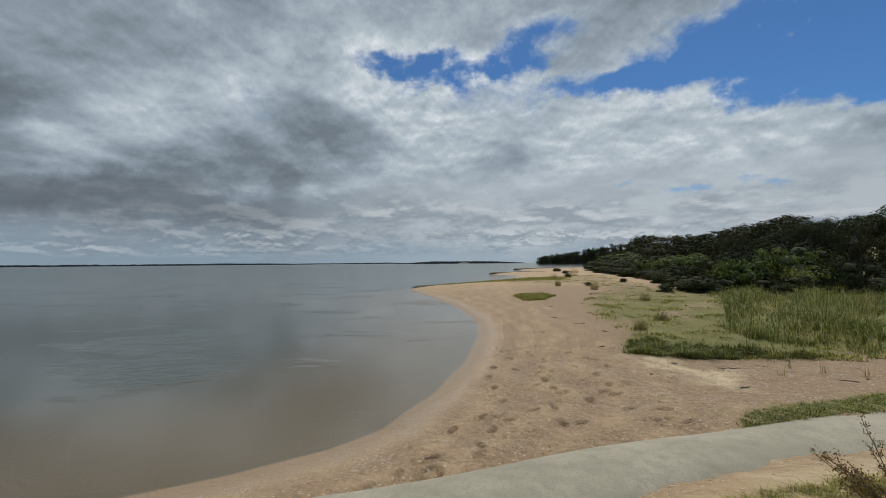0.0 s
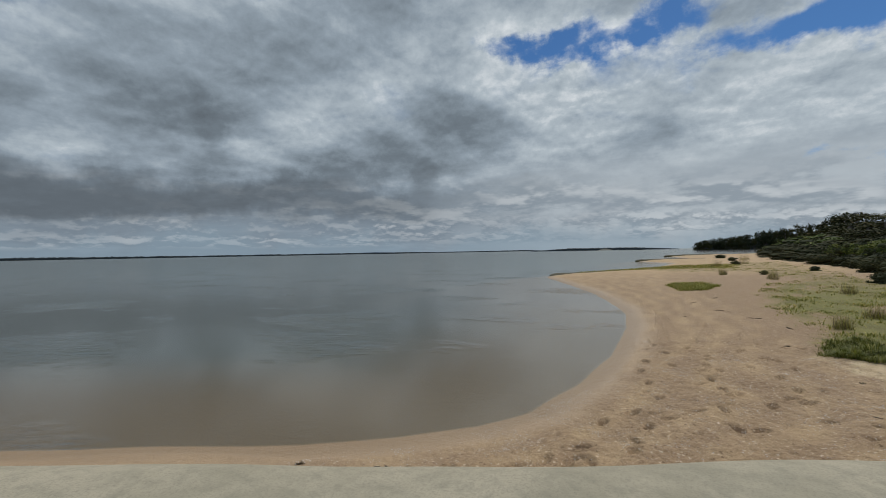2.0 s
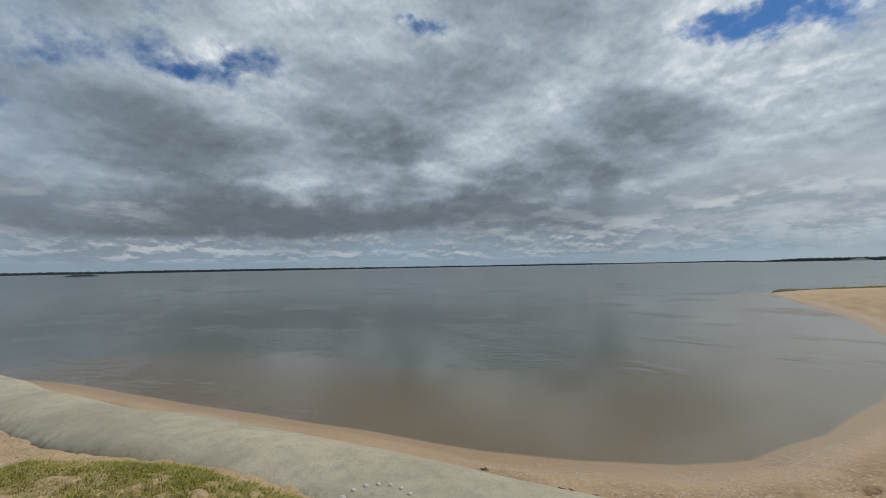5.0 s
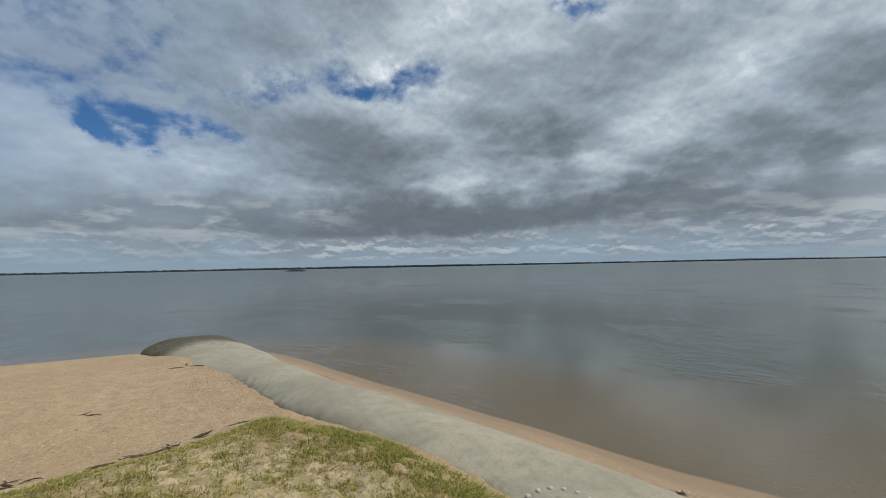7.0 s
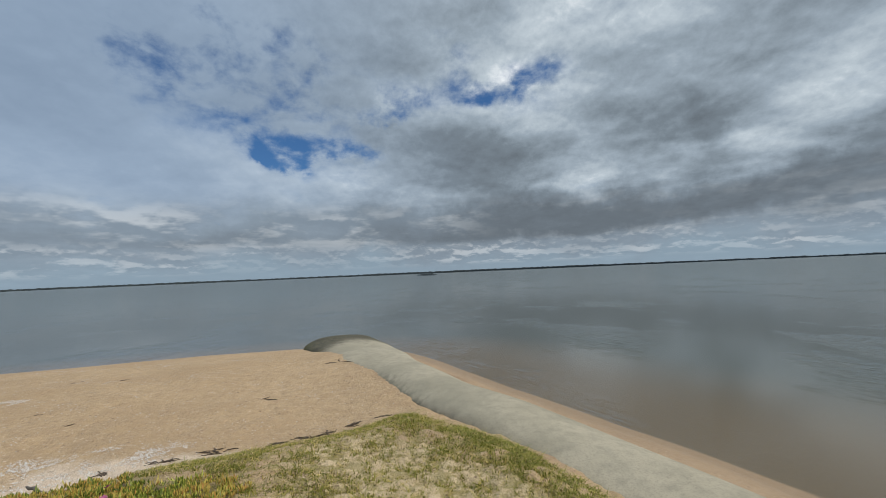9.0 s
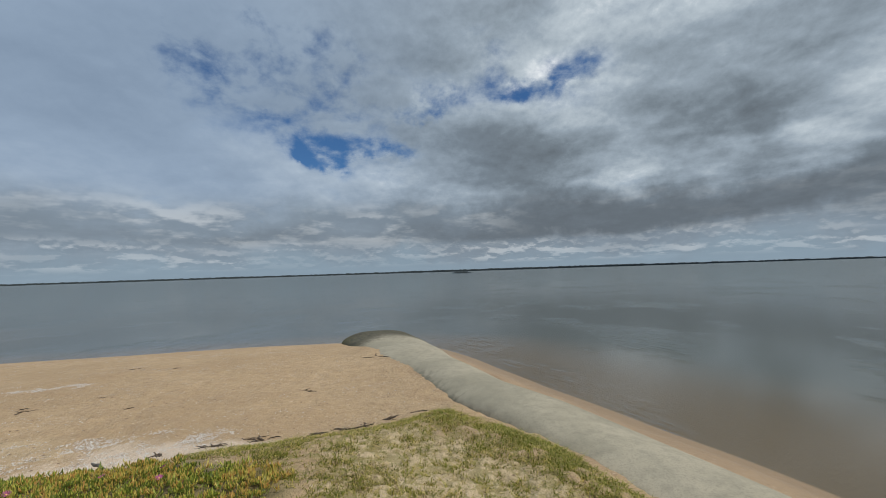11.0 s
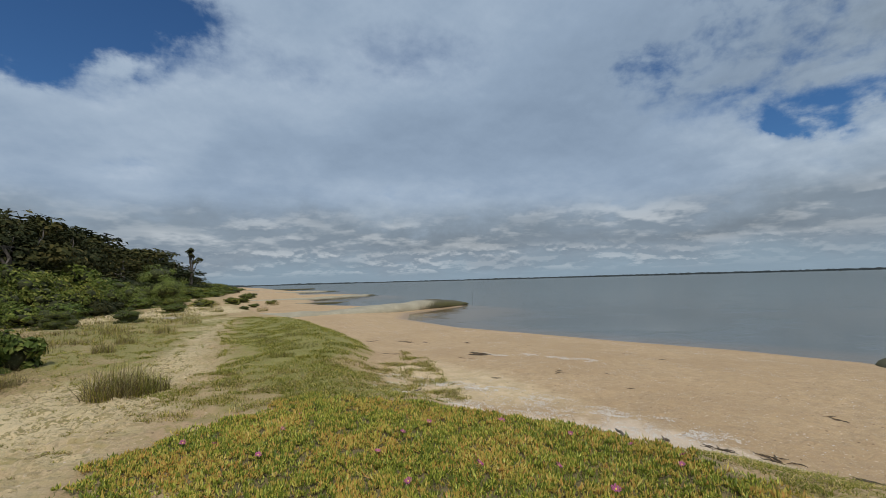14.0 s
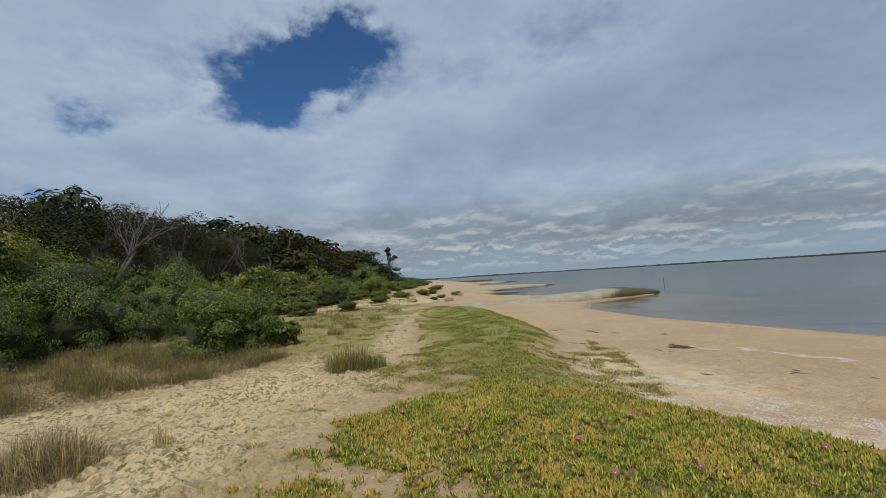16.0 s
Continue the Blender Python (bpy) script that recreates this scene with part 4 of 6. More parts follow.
# ---------------------------------------------------------------- groynes
def groyne(axis, half, top, seed, label, algae_from=0.7, sag=0.0, ring=28, dark=0.0, flare=0.0, taper=1.15, blunt=0.5):
    """A long sand-filled tube: an oval swept along its line, rounded off at the sea end, sunk into the sand."""
    pts = [Vector(p) for p in axis]
    dense = []
    m = 14
    for a in range(len(pts) - 1):
        p0, p1, p2, p3 = pts[max(a - 1, 0)], pts[a], pts[a + 1], pts[min(a + 2, len(pts) - 1)]
        for s in range(m):
            u = s / m
            dense.append(0.5 * ((2 * p1) + (p2 - p0) * u + (2 * p0 - 5 * p1 + 4 * p2 - p3) * u * u + (3 * p1 - p0 - 3 * p2 + p3) * u ** 3))
    dense.append(pts[-1])
    n = len(dense)
    V, stain, alg = [], [], []
    total = sum((dense[i + 1] - dense[i]).length for i in range(n - 1))
    run = 0.0
    r = np.random.default_rng(seed)
    ph = r.uniform(0, 6, 6)
    for i, p in enumerate(dense):
        if i:
            run += (p - dense[i - 1]).length
        t = (dense[min(i + 1, n - 1)] - dense[max(i - 1, 0)]).normalized()
        side = Vector((t.y, -t.x, 0)).normalized()
        k = run / total                                  # 0 at the land end, 1 at the tip
        left = total - run
        cap = max(0.0, 1 - (1 - min(1.0, left / (half * taper))) ** 2) ** blunt if left < half * taper else 1.0
        cap = max(cap, 0.04)
        w = half + flare * float(step(np.array(k), 0.74, 0.93))
        h = top * (1 + 0.05 * math.sin(run * 0.9 + ph[0]) + 0.03 * math.sin(run * 2.3 + ph[1])) + sag * k
        ztop = p.z + h
        for a in range(ring):
            c = 2 * math.pi * a / ring
            cx, cz = math.cos(c), math.sin(c)
            wob = 1 + 0.03 * math.sin(3 * c + run * 0.7 + ph[2]) + 0.02 * math.sin(5 * c - run * 1.7 + ph[3])
            q = p + side * (w * wob * cap * math.copysign(abs(cx) ** 0.85, cx))
            half_h = 0.62 * h + 0.1
            z = ztop - half_h + half_h * wob * cap * math.copysign(abs(cz) ** 0.8, cz)
            V.append((q.x, q.y, z))
            tip = step(np.array(k), algae_from, min(0.995, algae_from + 0.2))
            # algae at the tip and low sides; shade of the southern flank coloured in
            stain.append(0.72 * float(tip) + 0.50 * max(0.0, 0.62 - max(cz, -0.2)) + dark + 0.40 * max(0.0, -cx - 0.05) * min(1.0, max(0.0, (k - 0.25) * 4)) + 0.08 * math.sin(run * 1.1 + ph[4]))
            alg.append(float(tip) * max(0.0, 1 - 1.6 * abs(cz - 0.15)) + 0.35 * max(0, 0.3 - abs(cz)) * float(k > 0.4))
    V, stain, alg = np.array(V), np.array(stain), np.array(alg)
    cut = max(2, min(n - 3, int(next((i for i in range(n) if i / n > min(algae_from + 0.08, 0.93)), n - 3))))
    root = new("groyne")
    tagged(root, label, "groyne", "row of groynes")
    for piece, (first, last), words in (("tube", (0, cut), ""), ("tip", (cut, n - 1), "dark algae-covered end of the tube")):
        rows = last - first
        k0, k1 = first * ring, (last + 1) * ring
        W = np.concatenate([V[k0:k1], V[k0:k0 + ring].mean(0)[None], V[k1 - ring:k1].mean(0)[None]])
        i = np.arange(rows)[:, None] * ring
        j = np.arange(ring)[None, :]
        kk = (j + 1) % ring
        quads = np.stack([i + j, i + kk, i + ring + kk, i + ring + j], -1).reshape(-1, 4)
        j = np.arange(ring)
        end = rows * ring
        caps = np.concatenate([np.stack([(j + 1) % ring, j, np.full(ring, len(W) - 2)], -1) if first == 0 else np.zeros((0, 3), int),
                               np.stack([end + j, end + (j + 1) % ring, np.full(ring, len(W) - 1)], -1) if last == n - 1 else np.zeros((0, 3), int)])
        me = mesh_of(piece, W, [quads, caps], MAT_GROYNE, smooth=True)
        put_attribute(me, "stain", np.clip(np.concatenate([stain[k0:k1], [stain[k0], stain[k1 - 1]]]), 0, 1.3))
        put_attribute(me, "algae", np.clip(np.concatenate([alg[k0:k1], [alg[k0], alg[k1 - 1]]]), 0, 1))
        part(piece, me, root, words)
    return root


G1 = groyne(AXIS, 0.68, 0.43, 1,
       "long pale sand-crusted tube groyne with a dark algae-covered tip", 0.84, flare=0.58)
groyne([(0.5, -27.5, 0.16), (-2.4, -28.6, 0.06), (-7, -29.3, -0.06), (-13, -31.0, -0.02), (-19.4, -33.6, 0.10), (-25.8, -36.3, -0.12)], 1.25, 0.72, 2,
       "pale tube groyne with green algae bands running into the water", 0.62, ring=24, taper=5.5, blunt=0.85)
groyne([(-8, -62, 0.15), (-16, -66, 0.05), (-26, -74, -0.05), (-35.5, -81.5, -0.2)], 1.2, 0.42, 3, "distant dark-tipped tube groyne on the beach", 0.72, ring=16, taper=6.0, blunt=0.85)
groyne([(-12, -52, 0.1), (-15, -53.5, 0.0), (-20, -56, -0.2)], 0.4, 0.22, 8, "low dark groyne half sunk in the sand", 0.2, ring=16, dark=0.4)
groyne([(-15, -118, 0.1), (-28, -126, 0.0), (-47, -139.5, -0.2)], 1.4, 0.45, 4, "distant dark-tipped tube groyne on the beach", 0.66, ring=16, taper=6.0, blunt=0.85)
groyne([(-24, -190, 0.1), (-40, -205, 0.0), (-60, -220, -0.2)], 1.8, 0.6, 5, "distant dark groyne at the far beach", 0.3, ring=12, dark=0.3)
groyne([(4.0, 47.6, 0.02), (0.5, 46.4, 0.0), (-3.2, 43.8, -0.02), (-6.6, 41.6, -0.12)], 0.9, 0.34, 6, "low groyne overgrown with dark weed at the sandy point", 0.05, ring=16, dark=0.45)
groyne([(14, 93, 0.05), (8, 92, 0.0), (2, 90, -0.1)], 1.3, 0.5, 7, "low dark groyne on the far sandy point", 0.05, ring=12, dark=0.5)
groyne([(26, 146, 0.05), (17, 143, 0.0), (11, 139, -0.1)], 1.5, 0.55, 9, "low dark groyne on the far sandy point", 0.05, ring=12, dark=0.5)

# ---------------------------------------------------------------- plant kit
def in_poly(poly, n, r, weight=None):
    """Random places inside a polygon, thinned by weight(X, Y) where given."""
    xs, ys = [p[0] for p in poly], [p[1] for p in poly]
    got = []
    have = 0
    while have < n:
        X, Y = r.uniform(min(xs), max(xs), 4 * n), r.uniform(min(ys), max(ys), 4 * n)
        keep = signed(X, Y, poly) > 0
        if weight is not None:
            keep &= r.uniform(0, 1, len(X)) < weight(X, Y)
        got.append(np.stack([X[keep], Y[keep]], -1))
        have += keep.sum()
    return np.concatenate(got)[:n]


def blades(P, tall, wide, lean, r, bend=0.5):
    """Tapered bent blades: returns vertices, quads and triangles."""
    n = len(P)
    tall, wide = np.broadcast_to(tall, n), np.broadcast_to(wide, n)
    a = r.uniform(0, 2 * np.pi, n)
    out_ = np.stack([np.cos(a), np.sin(a), np.zeros(n)], -1)
    b = a + np.pi / 2 + r.normal(0, 0.5, n)
    side = np.stack([np.cos(b), np.sin(b), np.zeros(n)], -1) * (wide / 2)[:, None]
    ln = (np.abs(r.normal(0, 1, n)) * lean)[:, None]
    up = np.array([0, 0, 1.0])
    t = tall[:, None]
    mid = P + up * t * 0.55 + out_ * ln * t * 0.45
    tip = P + up * t * (1 - bend * np.minimum(ln, 1.0) * 0.6) + out_ * ln * t * (0.9 + bend)
    V = np.stack([P - side, P + side, mid + side * 0.75, mid - side * 0.75, tip], 1).reshape(-1, 3)
    i = np.arange(n) * 5
    return V, np.stack([i, i + 1, i + 2, i + 3], -1), np.stack([i + 3, i + 2, i + 4], -1)


def stuff(name, V, faces, mats, label, category, face_mat=None):
    ob = new(name, mesh_of(name, V, faces, mats, face_mat))
    tagged(ob, label, category, kind="stuff")
    return ob


def grass_field(name, P2, tall, wide, lean, mats, label, seed, per=7, spread=0.03, share=0.5, lump=None):
    """Tufts of blades on the land; share of the first material against the second."""
    r = np.random.default_rng(seed)
    n = len(P2)
    Q = np.repeat(P2, per, 0) + r.normal(0, spread, (n * per, 2))
    Z = heights(Q)
    size = np.repeat(r.uniform(0.6, 1.35, n), per) * r.uniform(0.6, 1.2, n * per)
    if lump:
        size = size * (0.35 + 1.1 * step(waves(Q[:, 0], Q[:, 1], lump, seed), -0.5, 0.6))
    V, q, t = blades(np.column_stack([Q, Z - 0.008]), tall * size, wide * (0.6 + 0.4 * size), lean, r)
    k = np.repeat((r.uniform(0, 1, n) > share).astype(int), per)
    return stuff(name, V, [q, t], mats, label, "grass", np.concatenate([k, k]))


def leaf_cloud(lobes, n, size, r, shell=0.5, flat=0.0):
    """n folded leaf clumps scattered through and over oval lobes (x, y, z, rx, ry, rz)."""
    L = np.array(lobes, float)
    area = (L[:, 3] * L[:, 4] + L[:, 3] * L[:, 5] + L[:, 4] * L[:, 5])
    which = r.choice(len(L), n, p=area / area.sum())
    d = r.normal(0, 1, (n, 3))
    d /= np.linalg.norm(d, axis=1)[:, None]
    rad = shell + (1 - shell) * r.uniform(0, 1, n) ** 0.5
    rad *= 1 + 0.14 * np.sin(5 * d[:, 0] + which) * np.sin(4 * d[:, 1] + 2 * which) + 0.10 * r.normal(0, 1, n)
    C = L[which, :3] + d * L[which, 3:] * rad[:, None]
    out_ = C - (L[:, :3].mean(0) - np.array([0, 0, 0.3 * L[:, 5].mean()]))
    out_ /= np.linalg.norm(out_, axis=1)[:, None] + 1e-6
    nrm = d * 1.1 + out_ * 0.9 + r.normal(0, 0.33, (n, 3)) + np.array([0, 0, 0.35 + flat])
    nrm /= np.linalg.norm(nrm, axis=1)[:, None]
    tan = np.cross(nrm, r.normal(0, 1, (n, 3)))
    tan /= np.linalg.norm(tan, axis=1)[:, None]
    bit = np.cross(nrm, tan)
    s = (size * r.uniform(0.6, 1.4, n))[:, None]
    fold = nrm * s * 0.22
    V = np.stack([C - tan * s, C - bit * s * 0.55 + fold, C + tan * s, C + bit * s * 0.55 + fold], 1).reshape(-1, 3)
    i = np.arange(n) * 4
    keep = V[:, 2].reshape(-1, 4).min(1) > 0.02
    F = np.concatenate([np.stack([i, i + 1, i + 2], -1), np.stack([i, i + 2, i + 3], -1)])
    return V, F[np.concatenate([keep, keep])]


def clumped(lobes, r, count=7, share=0.40):
    """Small rounded sprays standing out of the upper sides of larger lobes."""
    out_ = []
    for x, y, z, rx_, ry_, rz_ in lobes:
        for _ in range(count):
            d = r.normal(0, 1, 3)
            d[2] = abs(d[2]) - 0.35
            d /= np.linalg.norm(d)
            f = share * r.uniform(0.65, 1.3)
            out_.append((x + d[0] * rx_ * 0.95, y + d[1] * ry_ * 0.95, z + d[2] * rz_ * 0.98, rx_ * f, ry_ * f, rz_ * f * 0.85))
    return out_


def foliage_of(lobes, n, size, r, shell, count=7, share=0.40):
    """Leaves in sprays over the lobes, with a thinner fill inside."""
    (v0, f0), (v1, f1) = leaf_cloud(clumped(lobes, r, count, share), int(n * 0.70), size, r, 0.55), leaf_cloud(lobes, int(n * 0.30), size * 1.15, r, max(shell, 0.72))
    return np.concatenate([v0, v1]), np.concatenate([f0, f1 + len(v0)])


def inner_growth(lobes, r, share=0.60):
    """Dark lumps, one for each lobe, that put shade into the gaps between leaves."""
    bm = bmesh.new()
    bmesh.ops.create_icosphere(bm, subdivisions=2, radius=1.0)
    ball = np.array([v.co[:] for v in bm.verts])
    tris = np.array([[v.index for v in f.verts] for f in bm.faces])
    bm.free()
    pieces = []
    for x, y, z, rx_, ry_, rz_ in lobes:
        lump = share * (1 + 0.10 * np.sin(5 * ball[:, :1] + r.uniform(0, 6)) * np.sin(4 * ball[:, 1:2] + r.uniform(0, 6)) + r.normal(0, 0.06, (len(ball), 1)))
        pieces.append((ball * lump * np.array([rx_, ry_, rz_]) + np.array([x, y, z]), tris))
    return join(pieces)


def limb(path, radii, ring=7):
    """A tapered tube along a line."""
    V, n = [], len(path)
    for i, p in enumerate(path):
        t = (Vector(path[min(i + 1, n - 1)]) - Vector(path[max(i - 1, 0)])).normalized()
        u = t.orthogonal().normalized()
        w = t.cross(u)
        for a in range(ring):
            c = 2 * math.pi * a / ring
            V.append(tuple(Vector(p) + (u * math.cos(c) + w * math.sin(c)) * radii[i]))
    F = [(i * ring + a, i * ring + (a + 1) % ring, (i + 1) * ring + (a + 1) % ring, (i + 1) * ring + a) for i in range(n - 1) for a in range(ring)]
    return np.array(V), np.array(F)


def join(pieces):
    V, F, base = [], [], 0
    for v, f in pieces:
        V.append(v)
        F.append(np.asarray(f) + base)
        base += len(v)
    return np.concatenate(V), np.concatenate(F)


def crooked(r, start, end, wander, n=6):
    a, b = np.array(start, float), np.array(end, float)
    pts = [a + (b - a) * k for k in np.linspace(0, 1, n)]
    for i in range(1, n):
        pts[i] = pts[i] + r.normal(0, wander, 3) * (0.4 + i / n)
    return [tuple(p) for p in pts]


def make_tree(name, seed, tall, spread, leaf_mat, bark, leaves=4200, size=0.2, lobes=15, trunks=2, label="", open_=0.0, under=0.45):
    r = np.random.default_rng(seed)
    root = new(name)
    tagged(root, label, "tree", "coastal wood")
    wood, oval = [], []
    for k in range(trunks):
        a = r.uniform(0, 6.28)
        top = (math.cos(a) * spread * 0.35, math.sin(a) * spread * 0.35, tall * r.uniform(0.55, 0.7))
        path = crooked(r, (math.cos(a) * 0.15, math.sin(a) * 0.15, -0.2), top, 0.07 * tall / 5, 7)
        wood.append(limb(path, np.linspace(0.032 * tall, 0.014 * tall, 7)))
        for j in range(max(3, lobes // trunks)):
            s = path[r.integers(3, 7)]
            b = r.uniform(0, 6.28)
            rad = spread * r.uniform(0.25, 0.95) * (1.0 if j else 0.2)
            z = tall * (0.93 - 0.42 * (rad / spread) ** 2 * r.uniform(0.6, 1.5) - r.uniform(0, under))
            e = (top[0] * 0.5 + math.cos(b) * rad, top[1] * 0.5 + math.sin(b) * rad, max(z, 0.22 * tall))
            wood.append(limb(crooked(r, s, e, 0.05 * tall / 5, 5), np.linspace(0.012 * tall, 0.004 * tall, 5), 5))
            w = spread * r.uniform(0.26, 0.46)
            oval.append((*e, w, w * r.uniform(0.8, 1.2), w * r.uniform(0.65, 0.95)))
    V, F = join(wood)
    part("trunk", mesh_of("trunk", V, F, bark, smooth=True), root, "forked grey trunk and limbs")
    V, F = foliage_of(oval, leaves, size, r, 0.35 + open_, 8, 0.45)
    part("crown", mesh_of("crown", V, F, leaf_mat), root)
    return root


def make_bush(name, seed, tall, spread, leaf_mat, leaves=4200, size=0.13, lobes=13, label="", category="bush", group="coastal scrub"):
    r = np.random.default_rng(seed)
    root = new(name)
    tagged(root, label, category, group)
    wood, oval = [], []
    for k in range(lobes):
        b, rad = r.uniform(0, 6.28), spread * math.sqrt(r.uniform(0, 1)) * 0.72
        w = spread * r.uniform(0.28, 0.45)
        h = tall * (1 - 0.55 * (rad / spread) ** 2) * r.uniform(0.55, 1.0)
        e = (math.cos(b) * rad, math.sin(b) * rad, max(h - w * 0.6, w * 0.45))
        oval.append((*e, w, w, min(w * 0.8, tall * 0.42)))
        wood.append(limb(crooked(r, (math.cos(b) * 0.1, math.sin(b) * 0.1, -0.1), e, 0.03 * tall, 5), np.linspace(0.018 * tall, 0.005 * tall, 5), 5))
    for k in range(lobes // 2):
        b, w = 6.28 * (k + r.uniform(0, 0.6)) / (lobes // 2), spread * r.uniform(0.24, 0.34)
        oval.append((math.cos(b) * spread * 0.66, math.sin(b) * spread * 0.66, w * 0.35, w, w, w * 0.8))
    V, F = join(wood)
    part("stem", mesh_of("stem", V, F, MAT_BARK, smooth=True), root, "thin woody stems")
    V, F = foliage_of(oval, leaves, size, r, 0.5)
    part("foliage", mesh_of("foliage", V, F, leaf_mat), root)
    # added core whose dark colour serves as shade behind the leaves
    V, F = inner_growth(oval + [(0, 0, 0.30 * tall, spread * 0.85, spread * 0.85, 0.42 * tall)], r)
    part("inner_growth", mesh_of("inner_growth", V, F, MAT_SHADE_CORE), root, "dense brown inner twigs")
    return root


TOP = {}


def real_top(master):
    """How high the leaves of a plant reach, as it was built."""
    if master.name not in TOP:
        me = [c for c in master.children if c.name.startswith(("crown", "foliage"))][0].data
        z = np.empty(len(me.vertices) * 3, np.float32)
        me.vertices.foreach_get("co", z)
        TOP[master.name] = float(np.percentile(z[2::3], 99.3))
    return TOP[master.name]


def stand(x, y, turn, sx, sz, sink=0.05):
    return Matrix.Translation((x, y, height(x, y) - sink)) @ Matrix.Rotation(turn, 4, "Z") @ Matrix.Diagonal((sx, sx, sz, 1))


# ---------------------------------------------------------------- the wood to the south
SCRUB_LABELS = {"mid": "dense mid-green coastal shrub at the wood's edge", "dark": "dark olive coastal shrub under the trees", "bright": "fresh green leafy shrub at the wood's edge"}
TREE_LABEL = "dark olive coastal tree with forked grey trunks in the wood"
TREES = [make_tree("tree", 40 + k, 8.0, 3.0, MAT_LEAF_DARK, MAT_BARK, 13000, 0.060, 18, 2 + k % 2, TREE_LABEL, under=0.55) for k in range(4)]
FAR_TREES = [make_tree("tree", 140 + k, 8.0, 3.0, MAT_LEAF_DARK, MAT_BARK, 1700, 0.20, 13, 2, TREE_LABEL, under=0.55) for k in range(3)]
SCRUB = {"mid": [make_bush("bush", 60 + k, 3.2, 2.2, MAT_LEAF_MID, 19000, 0.028, 14, SCRUB_LABELS["mid"]) for k in range(3)],
         "dark": [make_bush("bush", 70 + k, 3.2, 2.2, MAT_LEAF_DARK, 16000, 0.032, 14, SCRUB_LABELS["dark"]) for k in range(2)],
         "bright": [make_bush("bush", 80 + k, 2.6, 1.8, MAT_LEAF_BRIGHT, 18000, 0.027, 13, SCRUB_LABELS["bright"]) for k in range(2)]}
FAR_SCRUB = {"mid": [make_bush("bush", 160 + k, 3.2, 2.2, MAT_LEAF_MID, 2000, 0.12, 12, SCRUB_LABELS["mid"]) for k in range(2)],
             "dark": [make_bush("bush", 170, 3.2, 2.2, MAT_LEAF_DARK, 2000, 0.14, 14, SCRUB_LABELS["dark"])],
             "bright": [make_bush("bush", 180, 2.6, 1.8, MAT_LEAF_BRIGHT, 2000, 0.13, 13, SCRUB_LABELS["bright"])]}
used = set()


def plant(master, m):
    """The master itself at its first place, copies after that."""
    if master.name in used:
        sx, sy, sz = master.scale
        return copy_thing(master, m @ Matrix.Diagonal((1 / sx, 1 / sy, 1 / sz, 1)))
    used.add(master.name)
    master.matrix_basis = m
    return master


EYE = 2.5


def wood(front, tree_tops, scrub_tops, seed, depth_rows, spacing):
    """Scrub along the front line and trees behind it, as tall as the skyline over each bearing."""
    r = np.random.default_rng(seed)
    taz, tel = zip(*tree_tops)
    saz, sel = zip(*scrub_tops)
    pts = [Vector((*p, 0)) for p in front]
    for a, b in zip(pts, pts[1:]):
        along = (b - a)
        ln = along.length
        inward = Vector((along.y, -along.x, 0)).normalized()
        if seed == 1:
            inward = -inward
        far = max(1.0, min(3.2, (a.length + b.length) / 2 / 28.0))
        for row, (back, kind) in enumerate(depth_rows):
            gap = spacing * far * (1.0 if kind != "tree" else 1.15)
            for k in range(max(1, int(ln / gap + 0.5))):
                p = a + along * ((k + r.uniform(0.1, 0.9)) * gap / ln) + inward * (back * far ** 0.6 + r.uniform(-0.6, 0.6))
                az = math.degrees(math.atan2(p.y, p.x))
                dist = math.hypot(p.x, p.y)
                z0 = height(p.x, p.y)
                if kind == "tree":
                    top = EYE + dist * math.tan(math.radians(float(np.interp(az, taz, tel)))) - z0
                    top *= r.uniform(0.78, 1.06)
                    if top < 1.5:
                        continue
                    s = max(0.55, min(1.5, top / 8.0)) * r.uniform(0.75, 1.3) * max(1.0, far * 0.65)
                    kin = TREES if dist < 42 and row < 5 else FAR_TREES
                    one = kin[r.integers(0, len(kin))]
                    plant(one, stand(p.x, p.y, r.uniform(0, 6.28), s, top / real_top(one)))
                else:
                    top = EYE + dist * math.tan(math.radians(float(np.interp(az, saz, sel)))) - z0
                    top *= (0.42, 0.75, 1.1)[min(row, 2)] * r.uniform(0.75, 1.05)
                    top = max(top, 0.8)
                    group = (SCRUB if dist < 27 else FAR_SCRUB)[kind if r.uniform() > (0.3 if seed == 1 else 0.4) else ("dark", "mid", "bright")[r.integers(0, 3)]]
                    s = max(0.6, min(1.9, top / 3.0)) * r.uniform(0.85, 1.2) * max(1.0, far * 0.7)
                    one = group[r.integers(0, len(group))]
                    plant(one, stand(p.x, p.y, r.uniform(0, 6.28), s, top / real_top(one)))


wood([(10.2, -9.5), (10.2, -16.5), (9.2, -22), (7.2, -28), (4.6, -35), (2.2, -48), (-1.4, -66), (-5, -92), (-12, -140), (-24, -220)],
     [(-95, 0.2), (-93, 0.6), (-91, 1.3), (-89, 2.5), (-86.5, 4.0), (-80, 6.6), (-73, 7.7), (-66, 8.6), (-60, 10.4), (-56, 11.0), (-52, 9.8), (-40, 10.0)],
     [(-95, 0.2), (-88, 0.6), (-84, 1.3), (-78, 3.0), (-72, 2.2), (-67, 2.4), (-60.7, 3.9), (-54, 6.2), (-45, 7.5)], 1,
     ((-0.3, "bright"), (0.9, "mid"), (3.4, "mid"), (6.0, "tree"), (9.5, "tree"), (14.0, "tree")), 2.6)

